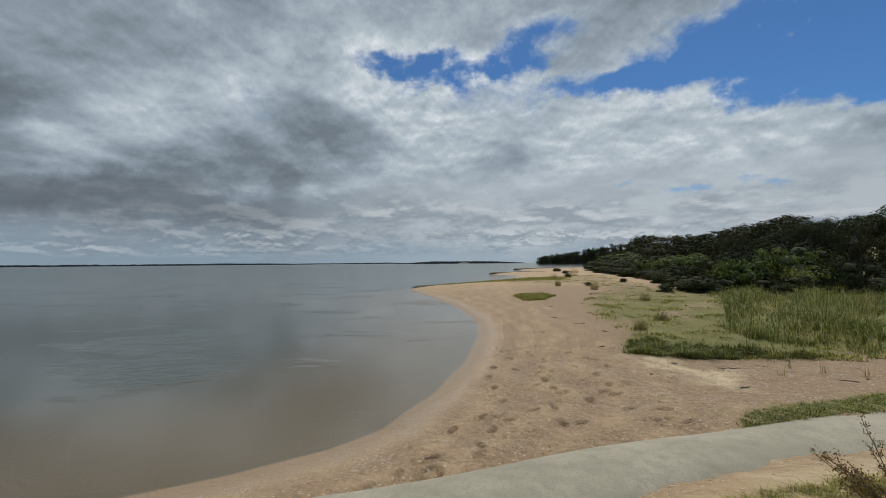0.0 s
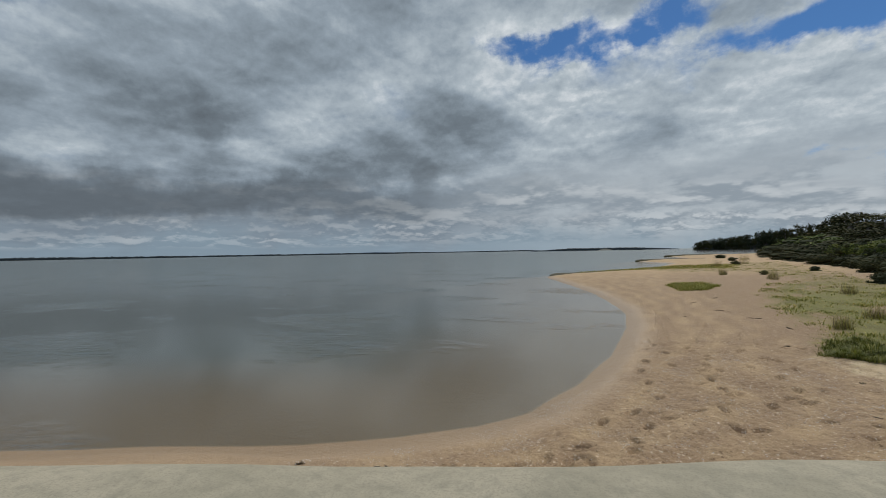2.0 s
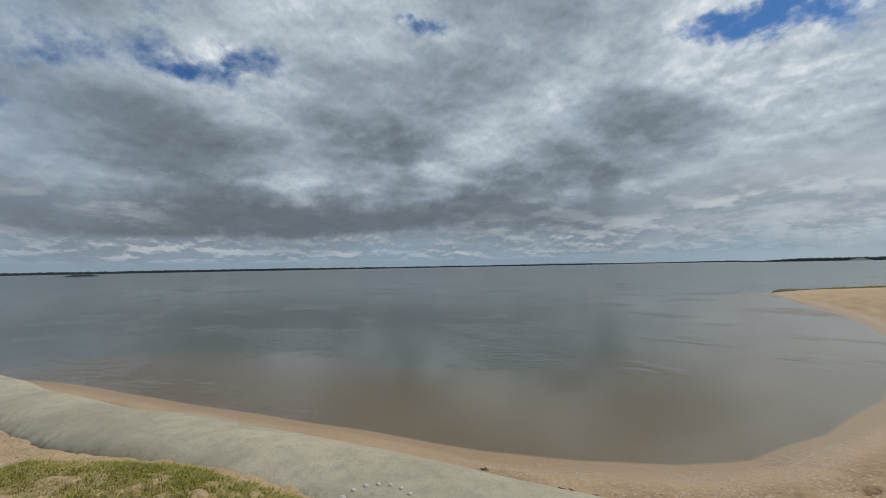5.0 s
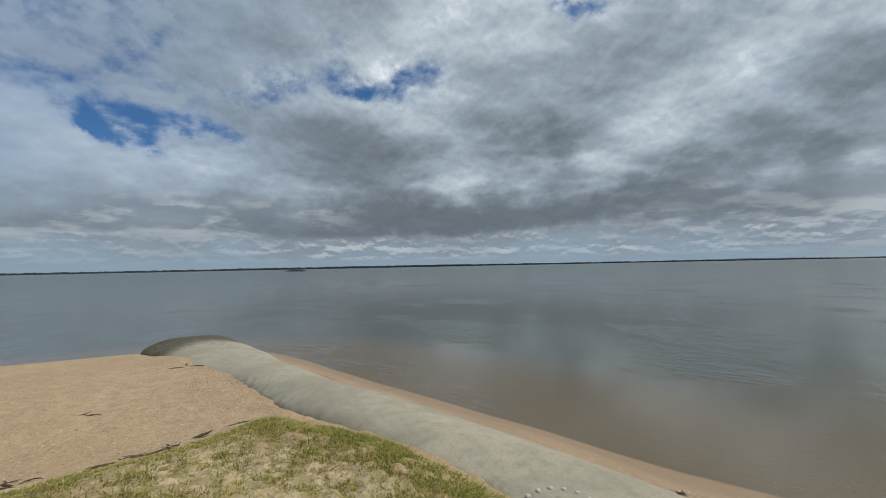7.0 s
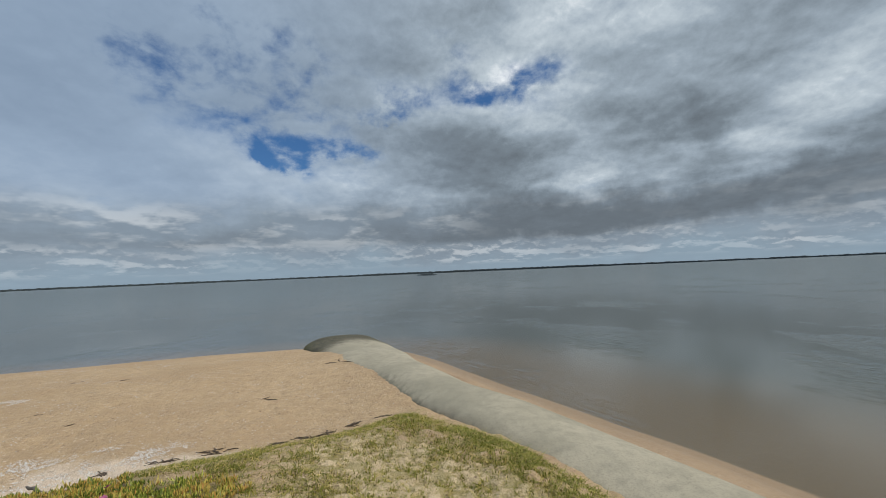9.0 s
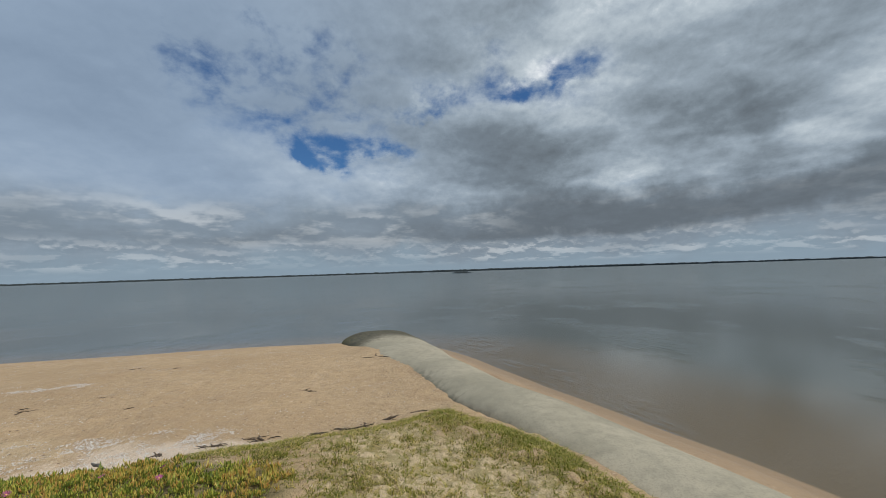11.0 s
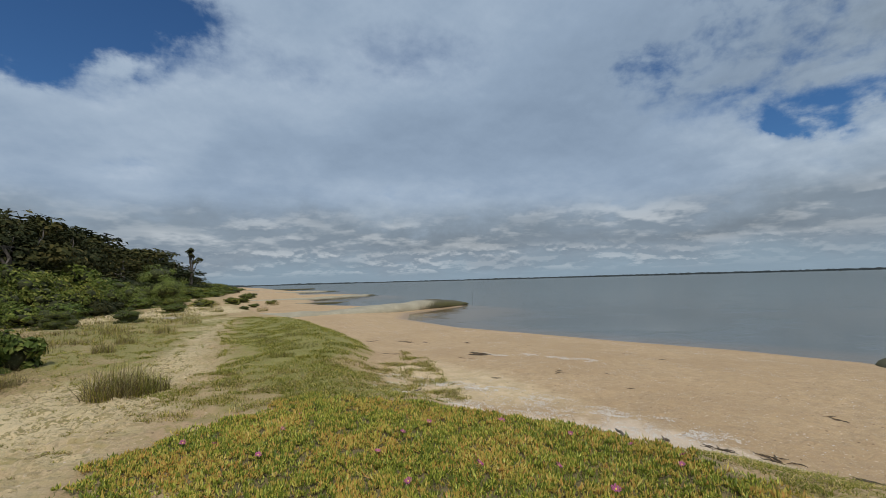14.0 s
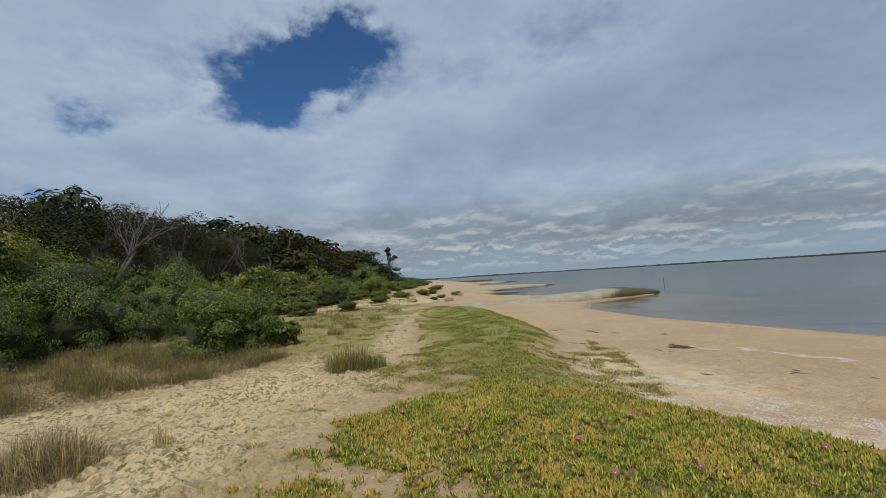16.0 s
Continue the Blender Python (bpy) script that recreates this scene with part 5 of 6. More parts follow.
# ---------------------------------------------------------------- the wood to the north
wood([(34, 24), (20, 25), (14.5, 29), (18, 42), (20.5, 56), (22, 70), (30, 110), (42, 160)],
     [(35, 5.4), (48.7, 4.7), (51.2, 4.1), (54, 4.2), (57.3, 4.6), (60, 3.7), (62.6, 3.1), (66.4, 3.2), (69.7, 3.3), (72.4, 2.3), (74, 1.7), (77, 1.4)],
     [(35, 2.2), (48, 1.7), (57, 1.2), (65, 0.8), (70, 0.9), (75, 0.8), (80, 0.5)], 2,
     ((-0.3, "dark"), (0.9, "dark"), (4.0, "dark"), (7.5, "tree"), (12.5, "tree"), (19.0, "tree")), 2.9)

for k, one in enumerate([*TREES, *FAR_TREES, *(b for group in (SCRUB, FAR_SCRUB) for kin in group.values() for b in kin)]):
    if one.name not in used:
        plant(one, stand(24.0 + 2.5 * k, -24.0 - 1.2 * k, k, 1.0, 1.0))


for k, (x, y, rise) in enumerate(((14.0, -18.6, 8.8), (15.2, -20.8, 9.6), (16.8, -19.6, 9.4), (13.4, -21.6, 9.6))):
    plant(TREES[k], stand(x, y, 2.1 * k, 1.0, (EYE + math.hypot(x, y) * math.tan(radians(rise)) - height(x, y)) / real_top(TREES[k])))

# trees along the headland beyond the beach
h_rng = np.random.default_rng(33)
for az in np.arange(69.5, 82.4, 0.36):
    for far in (508.0, 528.0):
        b = az + h_rng.uniform(-0.15, 0.15)
        rise = float(np.interp(b, (69, 73, 75, 76.5, 78.5, 80.5, 81.8, 82.6), (2.2, 2.2, 1.85, 1.6, 1.15, 1.0, 0.75, 0.4))) * h_rng.uniform(0.78, 1.05)
        x, y = far * math.cos(radians(b)), far * math.sin(radians(b))
        one = FAR_TREES[h_rng.integers(0, len(FAR_TREES))]
        tall = EYE + far * math.tan(radians(rise)) - height(x, y)
        plant(one, stand(x, y, h_rng.uniform(0, 6.28), 1.5 * h_rng.uniform(0.8, 1.2), tall / real_top(one)))


def lone_tree():
    t = make_tree("tree", 95, 10.0, 1.6, MAT_LEAF_DARK, MAT_BARK, 1500, 0.13, 9, 2, "tall thin tree with an open crown above the scrub", 0.1, 0.08)
    t.matrix_basis = stand(-2.6, -110, 0.4, 1.0, (EYE + 110 * math.tan(math.radians(4.6)) - height(-2.6, -110)) / real_top(t))


lone_tree()


def dead_tree(x, y, tall, turn, seed):
    r = np.random.default_rng(seed)
    pieces, limbs = [], []

    def grow(a, dirn_, ln, rad, level):
        b = a + dirn_ * ln
        if level == 3:
            limbs.append([])
        (limbs[-1] if level < 4 else pieces).append(limb(crooked(r, a, b, 0.03 * ln, 5), np.linspace(rad, rad * 0.6, 5), 6))
        if level:
            for _ in range(3 if level > 1 else 4):
                d = dirn_ + r.normal(0, 0.42, 3) + np.array([0, 0, 0.12])
                grow(b, d / np.linalg.norm(d), ln * r.uniform(0.5, 0.75), rad * 0.55, level - 1)

    grow(np.array([0.0, 0, -0.2]), np.array([0.42, 0.1, 0.9]), tall * 0.36, 0.11, 4)
    ob = new("dead_tree")
    for name, some in [("trunk", pieces)] + [("limb", one) for one in limbs]:
        V, F = join(some)
        part(name, mesh_of(name, V, F, MAT_BARE, smooth=True), ob)
    ob.matrix_basis = stand(x, y, turn, 1, 1)
    tagged(ob, "leaning bleached dead tree with bare branches", "tree")


dead_tree(12.6, -20.6, 6.6, 2.9, 5)
dead_tree(15.3, -19.3, 6.2, 2.2, 6)
dead_tree(9.6, -35.5, 7.5, 1.0, 7)

# bushes that stand alone
PALE = [make_bush("bush", 190 + k, 2.6, 1.8, MAT_LEAF_PALE, 15000, 0.028, 12, "rounded pale green leafy shrub at the wood's edge") for k in range(2)]
for k, (x, y, s, top) in enumerate(((8.5, -18.2, 0.95, 3.1), (7.9, -15.5, 0.62, 1.9), (9.0, -14.2, 0.8, 2.6), (7.2, -20.5, 0.7, 2.0), (3.2, -42.0, 0.75, 2.0), (1.2, -50.0, 1.5, 3.8), (9.6, -11.5, 0.7, 2.2))):
    plant(PALE[k % 2], stand(x, y, k * 1.7, s, top / real_top(PALE[k % 2])))
b = make_bush("bush", 91, 2.0, 1.25, MAT_LEAF_BRIGHT, 26000, 0.025, 22, "rounded fresh green bush on the sandy flat")
b.matrix_basis = stand(4.30, -11.9, 0.3, 1.08, 1.10)
b = make_bush("bush", 92, 0.8, 0.55, MAT_LEAF_BRIGHT, 1500, 0.06, 8, "small pale green shrub beside the larger bush")
b.matrix_basis = stand(2.95, -12.6, 0.9, 1.0, 1.2)
for k, (x, y, s, h) in enumerate(((2.0, -26.5, 0.75, 0.5), (4.4, -24.0, 0.9, 0.6), (6.5, -20.0, 1.2, 0.8), (8.4, -17.5, 0.9, 0.7), (0.2, -33, 0.8, 0.45), (-1.8, -40, 0.9, 0.5),
                                   (-4.6, -46, 0.8, 0.5), (-7, -58, 0.9, 0.5), (-9, -72, 1.1, 0.6), (0.5, -44, 1.0, 0.7), (8.8, -9.0, 0.9, 0.55), (9.6, -6.6, 0.9, 0.5), (-10.9, -79, 1.0, 0.6), (-9.0, -51, 0.7, 0.35), (-6.0, -42.5, 0.5, 0.28), (-6.5, -66, 0.7, 0.4), (-4.2, -34, 0.35, 0.22))):
    plant((SCRUB if y > -30 else FAR_SCRUB)["mid"][k % 2], stand(x, y, k * 1.3, 0.45 * s, 0.5 * h))
for k, (x, y, s, h) in enumerate(((11.5, 56, 0.5, 0.35), (15, 75, 0.6, 0.4), (13.5, 41, 0.35, 0.3), (16, 90, 0.9, 0.5), (9, 36, 0.25, 0.25), (11.8, 28, 0.5, 0.4))):
    plant(FAR_SCRUB["dark"][0], stand(x, y, k * 1.1, 0.5 * s, 0.5 * h))

# ---------------------------------------------------------------- ground cover
g_rng = np.random.default_rng(17)
FRONT = [(-6.0, -0.1), (-5.0, 0.72), (-3.8, 1.38), (-3.0, 1.72), (-2, 1.95), (0, 2.7), (1.5, 3.3), (3, 3.9), (5, 4.6), (5, 0), (2.6, -2.0), (0.5, -2.6), (-0.4, -2.2), (-2.2, -1.4), (-3.4, -1.1),
         (-4.0, -1.7), (-4.25, -2.7), (-5.1, -2.4), (-5.7, -1.1)]


def front_weight(X, Y):
    rim = np.exp(-((signed(X, Y, FRONT) - 0.35) / 0.3) ** 2)
    clump = step(waves(X, Y, 0.9, 41), -0.25, 0.45)
    seen = step(np.hypot(X, Y), 2.3, 2.5) * (1 - step(X, 0.2, 0.6) * step(-Y, -1.6, -1.2))
    return seen * np.clip(0.20 + 0.35 * clump + 0.75 * rim * step(waves(X, Y, 1.3, 42), -0.5, 0.2) + 0.4 * step(waves(X, Y, 2.6, 43), 0.1, 0.5) * clump, 0, 1)


grass_field("dune_grass", in_poly(FRONT, 13000, g_rng, front_weight), 0.036, 0.008, 1.2, [MAT_BLADE, MAT_STRAW], "short sparse green and straw grass on the sandy dune", 51, 8, 0.028, 0.8)


def lawn_weight(X, Y):
    return np.clip(0.6 + 0.5 * waves(X, Y, 1.4, 44), 0.1, 1) * np.clip(9.0 / np.hypot(X, Y), 0.25, 1)


grass_field("lawn_grass", in_poly(LAWN, 13500, g_rng, lawn_weight), 0.045, 0.012, 1.1, [MAT_LUSH, MAT_BLADE], "low green grass hummock beside the beach", 52, 6, 0.045, 0.6, lump=1.5)

FRINGE = [(-4.1, -6.0), (-3.1, -5.5), (-1.8, -6.5), (-0.4, -6.4), (0.6, -6.6), (0.3, -8.0), (-0.4, -9.4), (-1.2, -8.6), (-3.0, -9.2), (-4.6, -9.5), (-5.6, -11.5), (-5.4, -9.4), (-4.6, -7.4)]
grass_field("fringe_grass", in_poly(FRINGE, 5200, g_rng, lambda X, Y: np.clip(0.2 + waves(X, Y, 0.8, 45), 0.02, 1)), 0.05, 0.008, 1.0, [MAT_BLADE, MAT_STRAW],
            "thin creeping grass over pale sand", 53, 7, 0.04, 0.75)

FLAT = [(0.6, -6.6), (3, -4.6), (9, -5.0), (10, -12), (8.5, -20), (4.5, -27), (-2.5, -28), (-1.6, -18), (-0.8, -11), (-0.2, -8.4)]


def flat_weight(X, Y):
    t = signed(X, Y, TRACK)
    return np.clip(0.55 * step(waves(X, Y, 2.4, 46), -0.3, 0.5) * step(-t, -0.6, 0.6) + 0.28 * step(waves(X, Y, 0.7, 49), -0.3, 0.3), 0, 1)


grass_field("flat_grass", in_poly(FLAT, 14000, g_rng, flat_weight), 0.04, 0.009, 1.3, [MAT_BLADE, MAT_STRAW], "patchy low dry grass on the sandy flat", 54, 6, 0.045, 0.55)
SIDE = [(0.1, -7.4), (1.3, -9.2), (3.2, -12.2), (4.6, -16), (2.5, -22), (-1.8, -22), (-0.4, -16), (-0.15, -11)]
grass_field("side_grass", in_poly(SIDE, 5000, g_rng, lambda X, Y: np.clip(0.35 + 0.9 * waves(X, Y, 1.6, 27), 0.04, 1) * np.clip(9.0 / np.hypot(X, Y), 0.25, 1)), 0.042, 0.011, 1.2, [MAT_LUSH, MAT_BLADE],
            "low yellow-green grass beside the worn track", 79, 6, 0.045, 0.6, lump=1.4)
NEAR_TRACK = [(0.3, -2.6), (2.6, -1.6), (5.5, -3.4), (6.5, -6.6), (3.6, -8.6), (1.4, -10.2), (0.2, -8.6), (0.5, -6.4), (1.35, -4.6), (1.3, -3.4)]
grass_field("track_grass", in_poly(NEAR_TRACK, 7500, g_rng, lambda X, Y: np.clip(0.10 + 1.6 * waves(X, Y, 0.40, 76, 2), 0.02, 1) * (0.35 + 0.65 * step(waves(X, Y, 1.7, 77), -0.3, 0.4)) * step(np.hypot(X, Y), 2.3, 2.5)), 0.024, 0.009, 1.7,
            [MAT_BLADE, MAT_STRAW], "flattened olive and straw grass on the trodden sand", 78, 6, 0.028, 0.65)
HAZE = [(2.0, -10.6), (3.4, -8.8), (5.4, -7.6), (8.5, -6.2), (11, -8.0), (10.5, -13.8), (8, -14.5), (5.4, -13.8), (3.0, -11.6)]
grass_field("seed_grass", in_poly(HAZE, 8600, g_rng, lambda X, Y: np.clip(0.30 + 0.9 * waves(X, Y, 1.5, 47), 0.03, 1)), 0.31, 0.0036, 0.85, [MAT_HAZEGRASS, MAT_BLADE],
            "fine grey-brown seeding grass on the sandy flat", 55, 8, 0.07, 0.8)
grass_field("far_seed_grass", in_poly([(3.5, -14), (7, -15), (7.5, -20), (4, -30), (0, -45), (-3, -60), (-3.5, -45), (-1, -28), (1.5, -18)], 1500, g_rng, lambda X, Y: np.clip(0.3 + 0.8 * waves(X, Y, 3.0, 48), 0.03, 1)),
            0.17, 0.012, 0.5, [MAT_BLADE, MAT_HAZEGRASS], "tufts of grey-brown and green grass on pale sand", 56, 8, 0.12, 0.5)


# tufts on the pale sand behind the groyne, by the twiggy shrub
NOOK = [(1.1, 3.15), (1.6, 3.38), (2.5, 3.72), (3.6, 4.15), (4.6, 4.45), (4.4, 3.4), (3.0, 2.8), (1.8, 2.8)]
grass_field("nook_grass", in_poly(NOOK, 2600, g_rng, lambda X, Y: np.clip(0.25 + 1.5 * waves(X, Y, 0.6, 68), 0.02, 1)), 0.045, 0.006, 1.2, [MAT_BLADE, MAT_STRAW], "olive and straw grass tufts on pale sand", 69, 8, 0.03, 0.7)
EDGE = [(-6.0, -0.2), (-4.9, 0.85), (-3.7, 1.5), (-2.6, 1.95), (-1.2, 2.35), (-1.2, 2.05), (-2.6, 1.6), (-3.7, 1.1), (-4.8, 0.45), (-5.7, -0.4)]
grass_field("dune_edge_grass", in_poly(EDGE, 2600, g_rng, lambda X, Y: np.clip(0.4 + 0.9 * waves(X, Y, 0.8, 67), 0.05, 1)), 0.036, 0.007, 1.2, [MAT_LUSH, MAT_BLADE], "fresh green grass rim along the dune", 70, 7, 0.03, 0.75)


# north of the groyne: low marsh turf, its thick green rim, reeds
def marsh_weight(X, Y):
    return np.clip(0.40 + 0.75 * waves(X, Y, 3.0, 61), 0.03, 1) * np.clip(13.0 / np.hypot(X, Y), 0.1, 1) ** 1.5


grass_field("marsh_grass", in_poly(MARSH, 9000, g_rng, marsh_weight), 0.075, 0.020, 1.1, [MAT_LUSH, MAT_BLADE], "low green marsh grass behind the beach", 57, 6, 0.09, 0.5, lump=2.4)
RIM = [(3.55, 10.5), (4.1, 10.0), (5.0, 9.75), (6.4, 9.7), (7.4, 9.75), (6.6, 10.1), (5.6, 10.5), (5.0, 11.3), (4.3, 11.7), (3.85, 11.2)]
grass_field("rim_grass", in_poly(RIM, 3000, g_rng, lambda X, Y: np.clip(0.5 + 0.9 * waves(X, Y, 1.0, 66), 0.03, 1)), 0.13, 0.012, 1.0, [MAT_RIM, MAT_LUSH], "thick dark green creeping grass at the sand's edge", 58, 7, 0.06, 0.75, lump=0.9)
PATCH = [(3.1, 5.35), (3.5, 5.95), (4.6, 6.35), (6.0, 6.85), (8.5, 7.7), (10, 8.0), (10, 7.4), (7.0, 6.45), (5.0, 5.9)]
grass_field("groyne_grass", in_poly(PATCH, 3600, g_rng), 0.042, 0.009, 1.5, [MAT_RIM, MAT_LUSH], "bright green creeping grass along the groyne", 59, 7, 0.04, 0.6)
grass_field("beach_grass_patch", in_poly([(2.3, 26.8), (2.7, 24.2), (3.6, 23.9), (4.6, 26), (4.2, 28), (2.8, 28.4)], 700, g_rng), 0.14, 0.03, 0.7, [MAT_LUSH, MAT_BLADE],
            "green grass patch alone on the sand", 60, 6, 0.1, 0.7)
grass_field("point_grass", in_poly([(-5.5, 42.2), (-2, 43.6), (3, 45.5), (9, 47), (12, 56), (6, 58), (1, 50), (-3, 46)], 900, g_rng), 0.14, 0.05, 0.7, [MAT_LUSH, MAT_BLADE],
            "dull green marsh grass on the sandy point", 65, 6, 0.2, 0.5)


def reed_bed():
    r = np.random.default_rng(62)
    P = in_poly(REEDS, 7500, r, lambda X, Y: np.clip(0.35 + 0.9 * waves(X, Y, 3.5, 63), 0.1, 1) * np.clip(13.0 / np.hypot(X, Y), 0.1, 1))
    per = 5
    Q = np.repeat(P, per, 0) + r.normal(0, 0.03, (len(P) * per, 2))
    tall = np.repeat(r.uniform(0.5, 0.9, len(P)) * (0.75 + 0.25 * step(signed(P[:, 0], P[:, 1], REEDS), 0, 2.5)), per) * r.uniform(0.45, 1.05, len(P) * per)
    tall = tall * (0.55 + 0.75 * step(waves(Q[:, 0], Q[:, 1], 4.0, 64), -0.6, 0.6))
    V, q, t = blades(np.column_stack([Q, heights(Q) - 0.02]), tall, 0.019, 0.6, r, 1.0)
    stuff("reed_bed", V, [q, t], [MAT_REED], "tall green and yellow reeds behind the beach", "reeds")


reed_bed()


def tussock(x, y, tall, wide, n, mats, label, seed, lean=0.5):
    r = np.random.default_rng(seed)
    a, rad = r.uniform(0, 6.28, n), wide * np.sqrt(r.uniform(0, 1, n)) * 0.5
    P = np.stack([rad * np.cos(a), rad * np.sin(a), np.full(n, -0.02)], -1)
    V, q, t = blades(P, tall * r.uniform(0.35, 1.2, n) * (1 - 0.9 * (rad / wide) ** 1.5), 0.007, lean, r, 0.5)
    k = r.uniform(0, 1, n) > 0.6
    ob = new("tussock")
    for name, mine, m in (("green_tuft", ~k, mats[0]), ("dry_tuft", k, mats[1])):
        W = V.reshape(-1, 5, 3)[mine].reshape(-1, 3)
        i = np.arange(mine.sum()) * 5
        part(name, mesh_of(name, W, [np.stack([i, i + 1, i + 2, i + 3], -1), np.stack([i + 3, i + 2, i + 4], -1)], m), ob)
    ob.matrix_basis = Matrix.Translation((x, y, height(x, y)))
    tagged(ob, label, "grass tussock", "tussocks on the flat")


HG = [MAT_HAZEGRASS, MAT_BLADE]
tussock(0.76, -8.35, 0.60, 0.85, 1100, HG, "upright grey-green and straw tussock beside the track", 1, 0.75)
tussock(0.30, -8.30, 0.42, 0.45, 420, [MAT_LUSH, MAT_HAZEGRASS], "dark green tussock beside the track", 2)
tussock(3.25, -4.75, 0.52, 0.85, 1300, [MAT_STRAW, MAT_HAZEGRASS], "brown dry tussock with grey dead stems", 3, 0.8)
tussock(3.7, -5.3, 0.40, 0.6, 500, [MAT_STRAW, MAT_HAZEGRASS], "brown dry tussock on the sand", 4, 0.4)
tussock(2.45, -5.15, 0.27, 0.16, 60, [MAT_STRAW, MAT_BLADE], "small stiff tuft of straw stems", 5, 0.12)
for k, (x, y, h, w) in enumerate(((1.3, -16.5, 0.5, 0.6), (0.4, -19.5, 0.5, 0.8), (2.0, -20.5, 0.55, 0.9), (-0.6, -22.5, 0.5, 0.8), (1.6, -14.2, 0.4, 0.5), (-2.2, -31.5, 0.6, 0.9), (-5.8, -36.5, 0.6, 0.9),
                                   (-8.5, -47, 0.8, 1.2), (5.0, 13.6, 0.45, 0.4), (6.4, 15.5, 0.5, 0.5), (8.5, 22.5, 0.6, 0.6), (8.2, 31.0, 0.9, 0.6), (6.6, 36, 0.8, 0.5), (13, 60, 1.0, 1.2), (17, 78, 1.2, 1.6), (9.0, 52, 0.9, 1.0))):
    tussock(x, y, h, w, 260, HG, "small grey-green grass tussock on the sand", 10 + k)
for k, (x, y) in enumerate(((5.4, 8.2), (6.2, 8.35), (6.7, 8.1), (7.1, 7.7), (7.4, 8.2), (6.0, 8.9), (7.8, 7.9), (8.2, 8.6))):
    tussock(x, y, 0.30, 0.10, 14, [MAT_REED, MAT_STRAW], "thin sprouting reed tuft in the sand", 30 + k, 0.3)
for k, (x, y, s) in enumerate(((-2.6, -11.0, 0.9), (-2.1, -12.2, 0.7), (-2.9, -12.8, 0.8), (-1.9, -10.0, 0.6), (-2.2, -14.0, 0.8), (-3.2, -15.0, 0.7))):
    tussock(x, y, 0.16, s, 380, [MAT_LUSH, MAT_HAZEGRASS], "low dark green hummock in the grass", 50 + k, 0.9)


# pigface mat
def pig_weight(X, Y):
    p = signed(X, Y, PIGFACE) + 0.25 * waves(X, Y, 0.9, 71)
    bare = step(waves(X, Y, 1.0, 72), -0.35, 0.10) * step((X - 0.6) * 0.805 + (Y + 5.2) * 0.593, 0.0, 0.4)
    return step(p, 0.0, 0.12) * (1 - 0.93 * bare) * np.clip(0.75 + 0.5 * waves(X, Y, 0.5, 73), 0.25, 1)


def pigface():
    """Upright three-sided fleshy leaves in pairs, green ones and ripened ones."""
    r = np.random.default_rng(74)
    grow = [(1.5, -3.4), (1.5, -4.6), (0.7, -5.7), (-0.5, -6.4), (-1.8, -6.8), (-3.2, -5.3), (-4.1, -4.0), (-4.5, -2.7), (-4.2, -1.4), (-3.5, -0.85), (-2.9, -0.9), (-2.0, -1.2), (-1.1, -1.5), (0.5, -2.3)]
    clusters, per = 12500, 7
    n = clusters * per
    C = in_poly(grow, clusters, r, lambda X, Y: pig_weight(X, Y) * step(np.hypot(X, Y), 2.2, 2.4))
    lift = heights(C) + 0.022 + 0.022 * waves(C[:, 0], C[:, 1], 0.45, 70, 2) + r.uniform(-0.012, 0.016, clusters)
    P = np.repeat(C, per, 0) + r.normal(0, 0.011, (n, 2))
    Z = np.repeat(lift, per)
    size = np.repeat(r.uniform(0.7, 1.25, clusters), per)
    tall = r.uniform(0.026, 0.056, n) * size
    a = r.uniform(0, 6.28, n)
    ln = np.abs(r.normal(0.25, 0.5, n))
    out_ = np.stack([np.cos(a), np.sin(a), np.zeros(n)], -1)
    base = np.column_stack([P, Z - 0.012])
    tip = base + np.array([0, 0, 1.0]) * tall[:, None] + out_ * (ln * tall)[:, None]
    mid = base + np.array([0, 0, 1.0]) * (tall * 0.55)[:, None] + out_ * (ln * tall * 0.85)[:, None]
    w = (r.uniform(0.0048, 0.0082, n) * size)[:, None]
    ring = []
    for k in range(3):
        c = a + k * 2.0944
        ring.append(mid + np.stack([np.cos(c), np.sin(c), np.zeros(n)], -1) * w)
    V = np.stack([base] + ring + [tip], 1).reshape(-1, 3)
    i = np.arange(n) * 5
    tris = np.concatenate([np.stack([i, i + 1 + (k + 1) % 3, i + 1 + k], -1) for k in range(3)] + [np.stack([i + 1 + k, i + 1 + (k + 1) % 3, i + 4], -1) for k in range(3)])
    gold_chance = np.clip(0.34 + 0.55 * waves(C[:, 0], C[:, 1], 1.1, 75) + 0.25 * step(-C[:, 1], 2.6, 1.4), 0.06, 0.92)
    m = np.repeat((r.uniform(0, 1, clusters) < gold_chance).astype(int), per)
    m = np.where(r.uniform(0, 1, n) < 0.12, 1 - m, m)
    stuff("pigface_mat", V, tris, [MAT_PIG_GREEN, MAT_PIG_GOLD], "mat of fleshy green and golden orange pigface leaves", "ground cover",
          np.concatenate([m, m, m, m, m, m]))


pigface()


